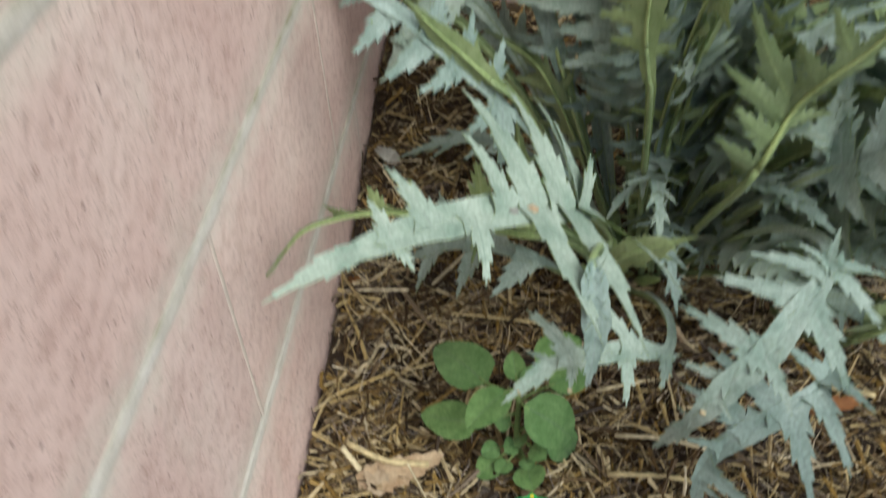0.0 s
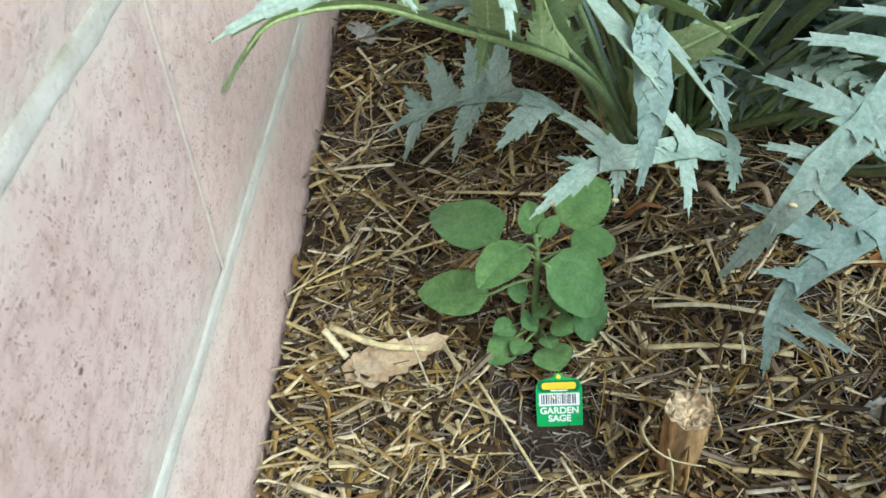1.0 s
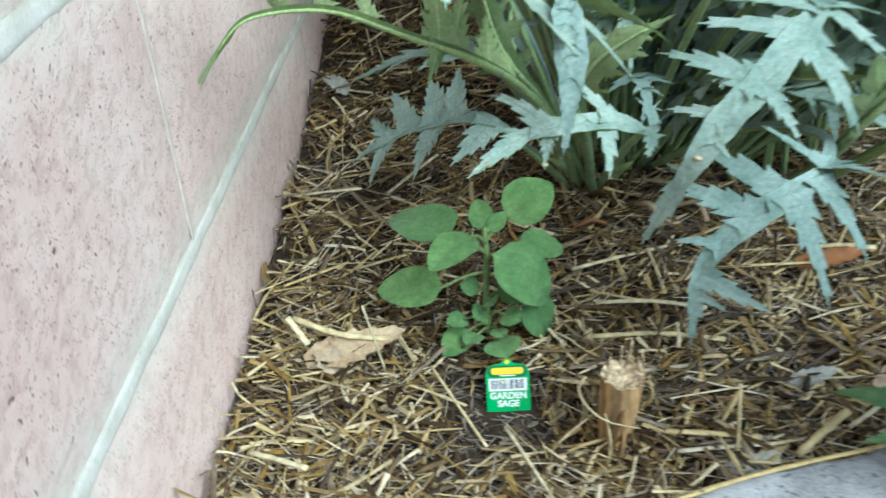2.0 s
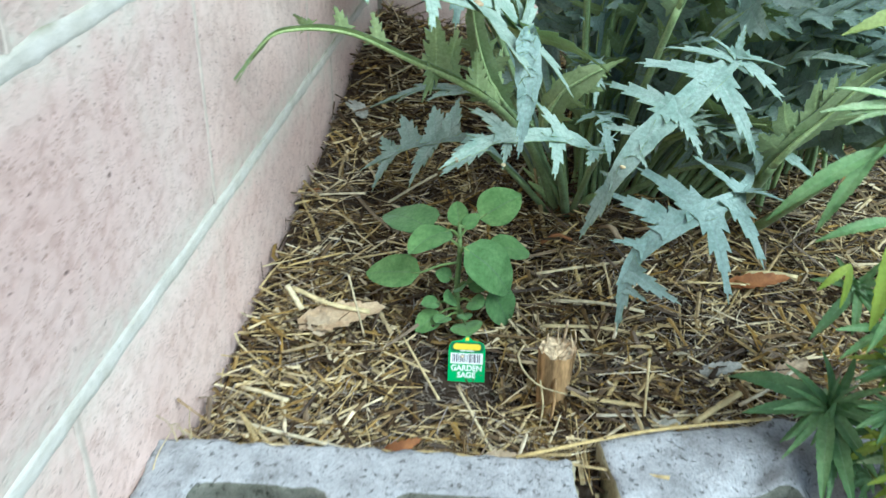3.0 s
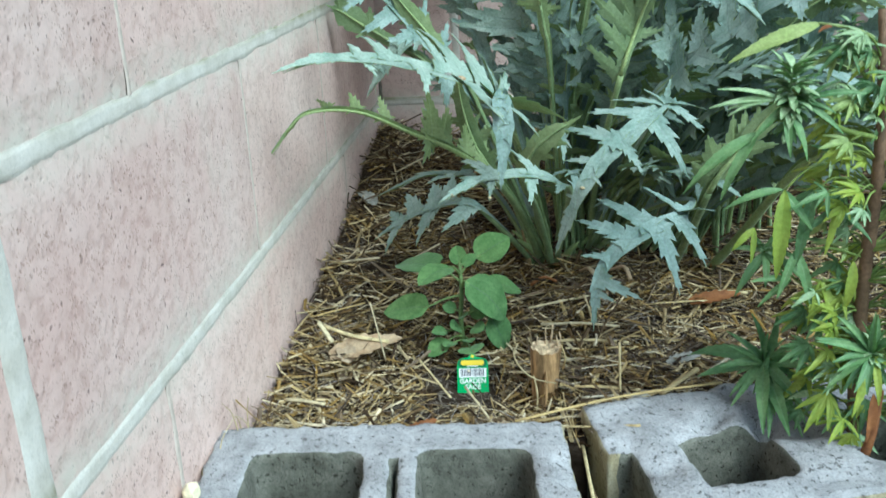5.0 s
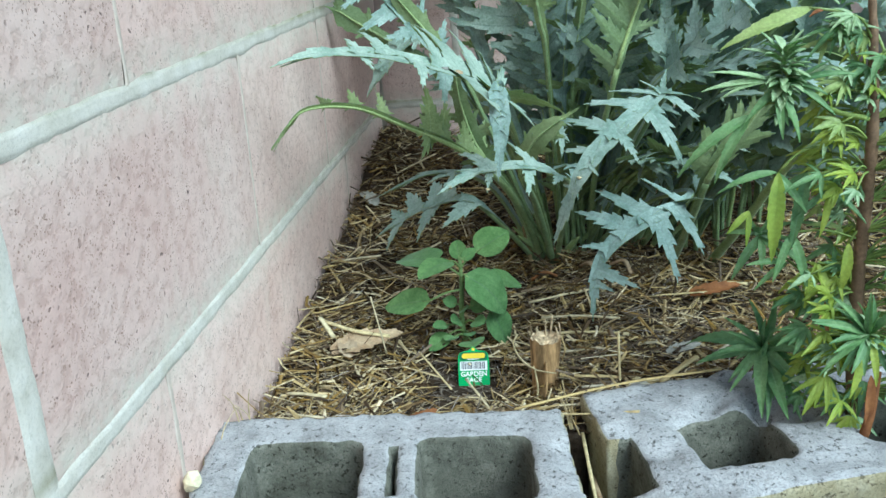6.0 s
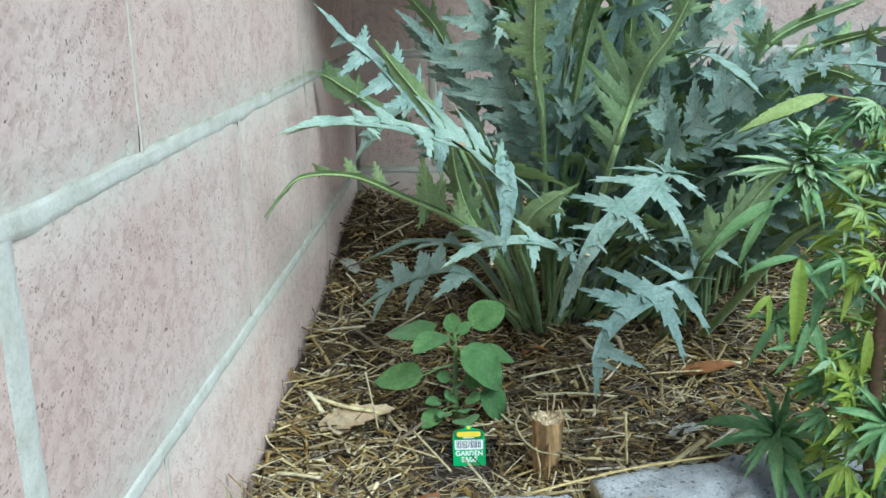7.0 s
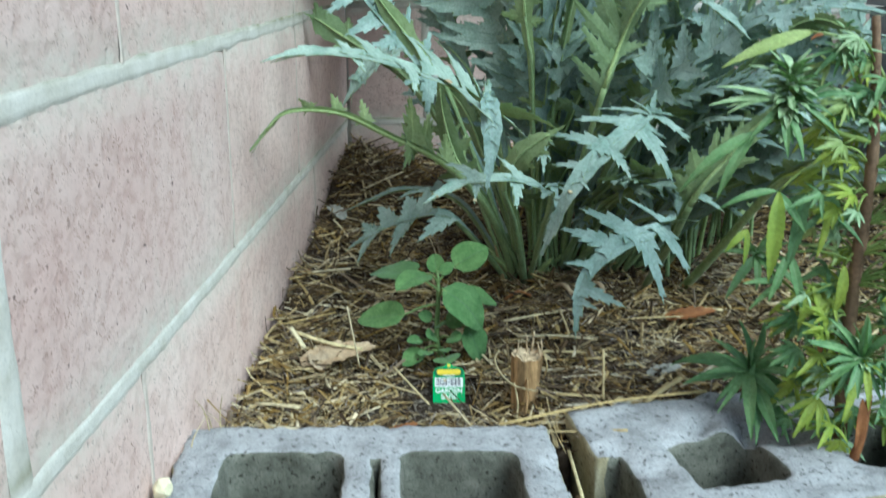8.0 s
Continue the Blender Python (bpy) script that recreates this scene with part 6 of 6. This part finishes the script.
    leaf(hub, [(0.615, 0.150, 0.128), (0.640, 0.145, 0.089), (0.622, 0.14, 0.06)], M_HEMP, 0.12)
    leaf(hub, [(0.690, 0.145, 0.055), (0.664, 0.140, 0.045)], M_HEMPY, 0.15)
    leaf(hub, [(0.735, 0.14, 0.06), (0.65, 0.15, 0.055), (0.71, 0.15, 0.05)], M_HEMP, 0.11)
    leaf(hub, [(0.680, 0.150, 0.165), (0.639, 0.160, 0.157), (0.73, 0.15, 0.15)], M_HEMP, 0.12)
    # flower shoot in the middle
    hub = (0.604, 0.200, 0.362)
    shoot(join(hub), hub, 0.003)
    bud(hub, 0.060, 110)
    bud((0.603, 0.203, 0.335), 0.045, 26)
    leaf((0.595, 0.200, 0.353), [(0.519, 0.195, 0.369), (0.511, 0.195, 0.347), (0.532, 0.190, 0.338)], M_HEMPP, 0.09)
    leaf((0.598, 0.200, 0.347), [(0.558, 0.185, 0.308), (0.622, 0.180, 0.283), (0.60, 0.17, 0.29)], M_HEMP, 0.13)
    leaf((0.614, 0.200, 0.350), [(0.658, 0.185, 0.312), (0.680, 0.185, 0.358), (0.650, 0.19, 0.375)], M_HEMP, 0.12)
    leaf((0.605, 0.205, 0.374), [(0.580, 0.215, 0.404), (0.627, 0.21, 0.404), (0.56, 0.22, 0.385)], M_HEMPP, 0.12)
    leaf((0.575, 0.200, 0.322), [(0.504, 0.190, 0.266), (0.540, 0.190, 0.258)], M_HEMP, 0.14, (0.606, 0.20, 0.33), nor=(-0.35, -0.7, 0.6))
    # yellowing leaflets that hang before the bed
    leaf((0.604, 0.205, 0.262), [(0.598, 0.195, 0.172)], M_HEMPY, 0.15, (0.640, 0.21, 0.285), nor=(-0.2, -1, 0.1))
    leaf((0.602, 0.207, 0.262), [(0.545, 0.20, 0.245), (0.630, 0.195, 0.222)], M_HEMP, 0.15)
    leaf((0.654, 0.205, 0.241), [(0.643, 0.195, 0.196)], M_HEMPY, 0.17, (0.69, 0.21, 0.27), nor=(0.1, -1, 0.1))
    leaf((0.654, 0.207, 0.241), [(0.620, 0.20, 0.215), (0.685, 0.19, 0.21)], M_HEMP, 0.14)
    leaf((0.673, 0.200, 0.187), [(0.665, 0.190, 0.139)], M_HEMPY, 0.19, (0.688, 0.20, 0.20), nor=(0, -1, 0.2))
    leaf((0.633, 0.210, 0.258), [(0.617, 0.200, 0.182)], M_HEMP, 0.14, (0.665, 0.21, 0.27), nor=(-0.3, -1, 0.2))
    leaf((0.578, 0.210, 0.222), [(0.574, 0.200, 0.188), (0.556, 0.205, 0.20)], M_HEMPY, 0.17)
    leaf((0.619, 0.205, 0.199), [(0.634, 0.195, 0.140), (0.600, 0.195, 0.150)], M_HEMP, 0.15, (0.684, 0.20, 0.19))
    leaf((0.645, 0.205, 0.165), [(0.657, 0.195, 0.105), (0.632, 0.195, 0.120)], M_HEMPY, 0.16, (0.684, 0.20, 0.15))
    leaf((0.617, 0.210, 0.165), [(0.575, 0.200, 0.168), (0.583, 0.20, 0.140)], M_HEMP, 0.14)
    # long pale leaflet over the artichoke
    b = Build()
    leaflet(b, V(0.655, 0.300, 0.408), V(0.564, 0.300, 0.366), V(-0.3, -0.75, 0.75), r, 0.085, -0.06)
    long_leaf = part("leaf", b, [M_HEMPL, M_HEMPL, M_HEMPL], plant, "long pale yellow-green drooping leaflet")
    b = Build()
    b.tube(catmull([(0.712, 0.245, 0.36), (0.708, 0.275, 0.385), (0.690, 0.295, 0.400), (0.652, 0.300, 0.408)], 9), [0.0016] * 9, 5)
    part("leaf_stalk", b, [M_HEMPL], long_leaf)
    leaf((0.665, 0.298, 0.405), [(0.650, 0.292, 0.400)], M_RUST, 0.3, None, "small curled orange leaf end")
    # top shoots
    for c, size in (((0.664, 0.240, 0.405), 0.036), ((0.700, 0.225, 0.345), 0.045), ((0.740, 0.225, 0.370), 0.045), ((0.725, 0.20, 0.29), 0.05), ((0.765, 0.170, 0.16), 0.05)):
        shoot(join(c), c)
        bud(c, size, 34)
        for k in range(5):
            a = k * 1.3 + r.uniform(-0.3, 0.3)
            fan(Vector(c) + V(0, 0, -0.3 * size), V(math.cos(a), math.sin(a) * 0.7, r.uniform(-0.5, 0.4)), size * r.uniform(1.0, 1.5), 3, r.choice((M_HEMP, M_HEMP, M_HEMPP)), 0.11, r.uniform(0.1, 0.5))
    # the leafy body round the stem
    for k in range(290):
        z = r.uniform(0.0, 0.375)
        a = r.uniform(2.3, 6.6)
        i = min(range(len(line)), key=lambda q: abs(line[q].z - z))
        rad = r.uniform(0.02, 0.075)
        hub = line[i] + V(math.cos(a) * rad * 0.9 + 0.014, math.sin(a) * rad * 0.7 + 0.01, r.uniform(-0.01, 0.03))
        if 0.10 < z < 0.30 and abs(hub.x - line[i].x - 0.004) < 0.020 and hub.y < line[i].y:
            continue   # the woody stem shows between the leaves
        if z > 0.30:
            hub.y = max(hub.y, 0.21)
        out = V(math.cos(a), math.sin(a) * 0.7, r.uniform(-0.8, 0.6))
        mt = M_HEMPY if r.random() < (0.50 if z < 0.3 else 0.25) else r.choice((M_HEMP, M_HEMP, M_HEMPP)) if z < 0.2 else r.choice((M_HEMP, M_HEMPL, M_HEMPP))
        fan(hub, out, r.uniform(0.024, 0.048), r.choice((3, 3, 5, 5)), mt, r.uniform(0.13, 0.18), r.uniform(0.0, 0.4), line[i])
    leaf((0.690, 0.160, 0.060), [(0.684, 0.150, 0.0)], M_RUST, 0.13, None, "dry orange hanging leaf", (0, -1, 0))
    leaf((0.655, 0.200, 0.135), [(0.655, 0.192, 0.085)], M_RUST, 0.13, None, "dry orange hanging leaf", (0, -1, 0))
    stub = Build()
    stub.tube(catmull([(0.700, 0.168, 0.060), (0.690, 0.152, 0.025), (0.682, 0.148, -0.006)], 8), [0.003, 0.0035, 0.004, 0.0045, 0.005, 0.005, 0.0055, 0.005], 6, 0, 0.5)
    part("dead_shoot", stub, [M_RUST], plant, "split orange-tan dead side shoot")


make_hemp()

# dark plastic box beyond the bed
def make_bin():
    e = empty("storage_box", (1.30, 1.22, -0.2))
    tagged(e, "dark grey plastic storage box standing against the rear wall", "box")
    bm = box(1.125, 1.75, 1.06, 1.37, -0.205, 0.385)
    bmesh.ops.bevel(bm, geom=[q for q in bm.edges if abs(q.verts[0].co.z - q.verts[1].co.z) > 0.1], offset=0.045, segments=5, affect="EDGES")
    part("box_body", bm, [M_BIN], e)
    bm = box(1.119, 1.756, 1.054, 1.376, 0.389, 0.442)
    bmesh.ops.bevel(bm, geom=[q for q in bm.edges if q.verts[0].co.z + q.verts[1].co.z > 0.81], offset=0.040, segments=6, affect="EDGES")
    part("lid", bm, [M_BIN], e)


make_bin()

# ---- walls, block by block ----
make_wall("wall_left", "pale pink block wall with wide pale mortar joints", on_left, -1.60, REAR_Y - 0.002, LEFT_HEADS, box(-0.21, WALL_X - 0.009, -1.60, REAR_Y + 0.2, -0.25, 1.80))
make_wall("wall_rear", "pink block garden wall behind the artichoke", on_rear, 0.0, 2.60, REAR_HEADS, box(WALL_X - 0.008, 2.60, REAR_Y + 0.009, REAR_Y + 0.2, -0.25, 1.80))
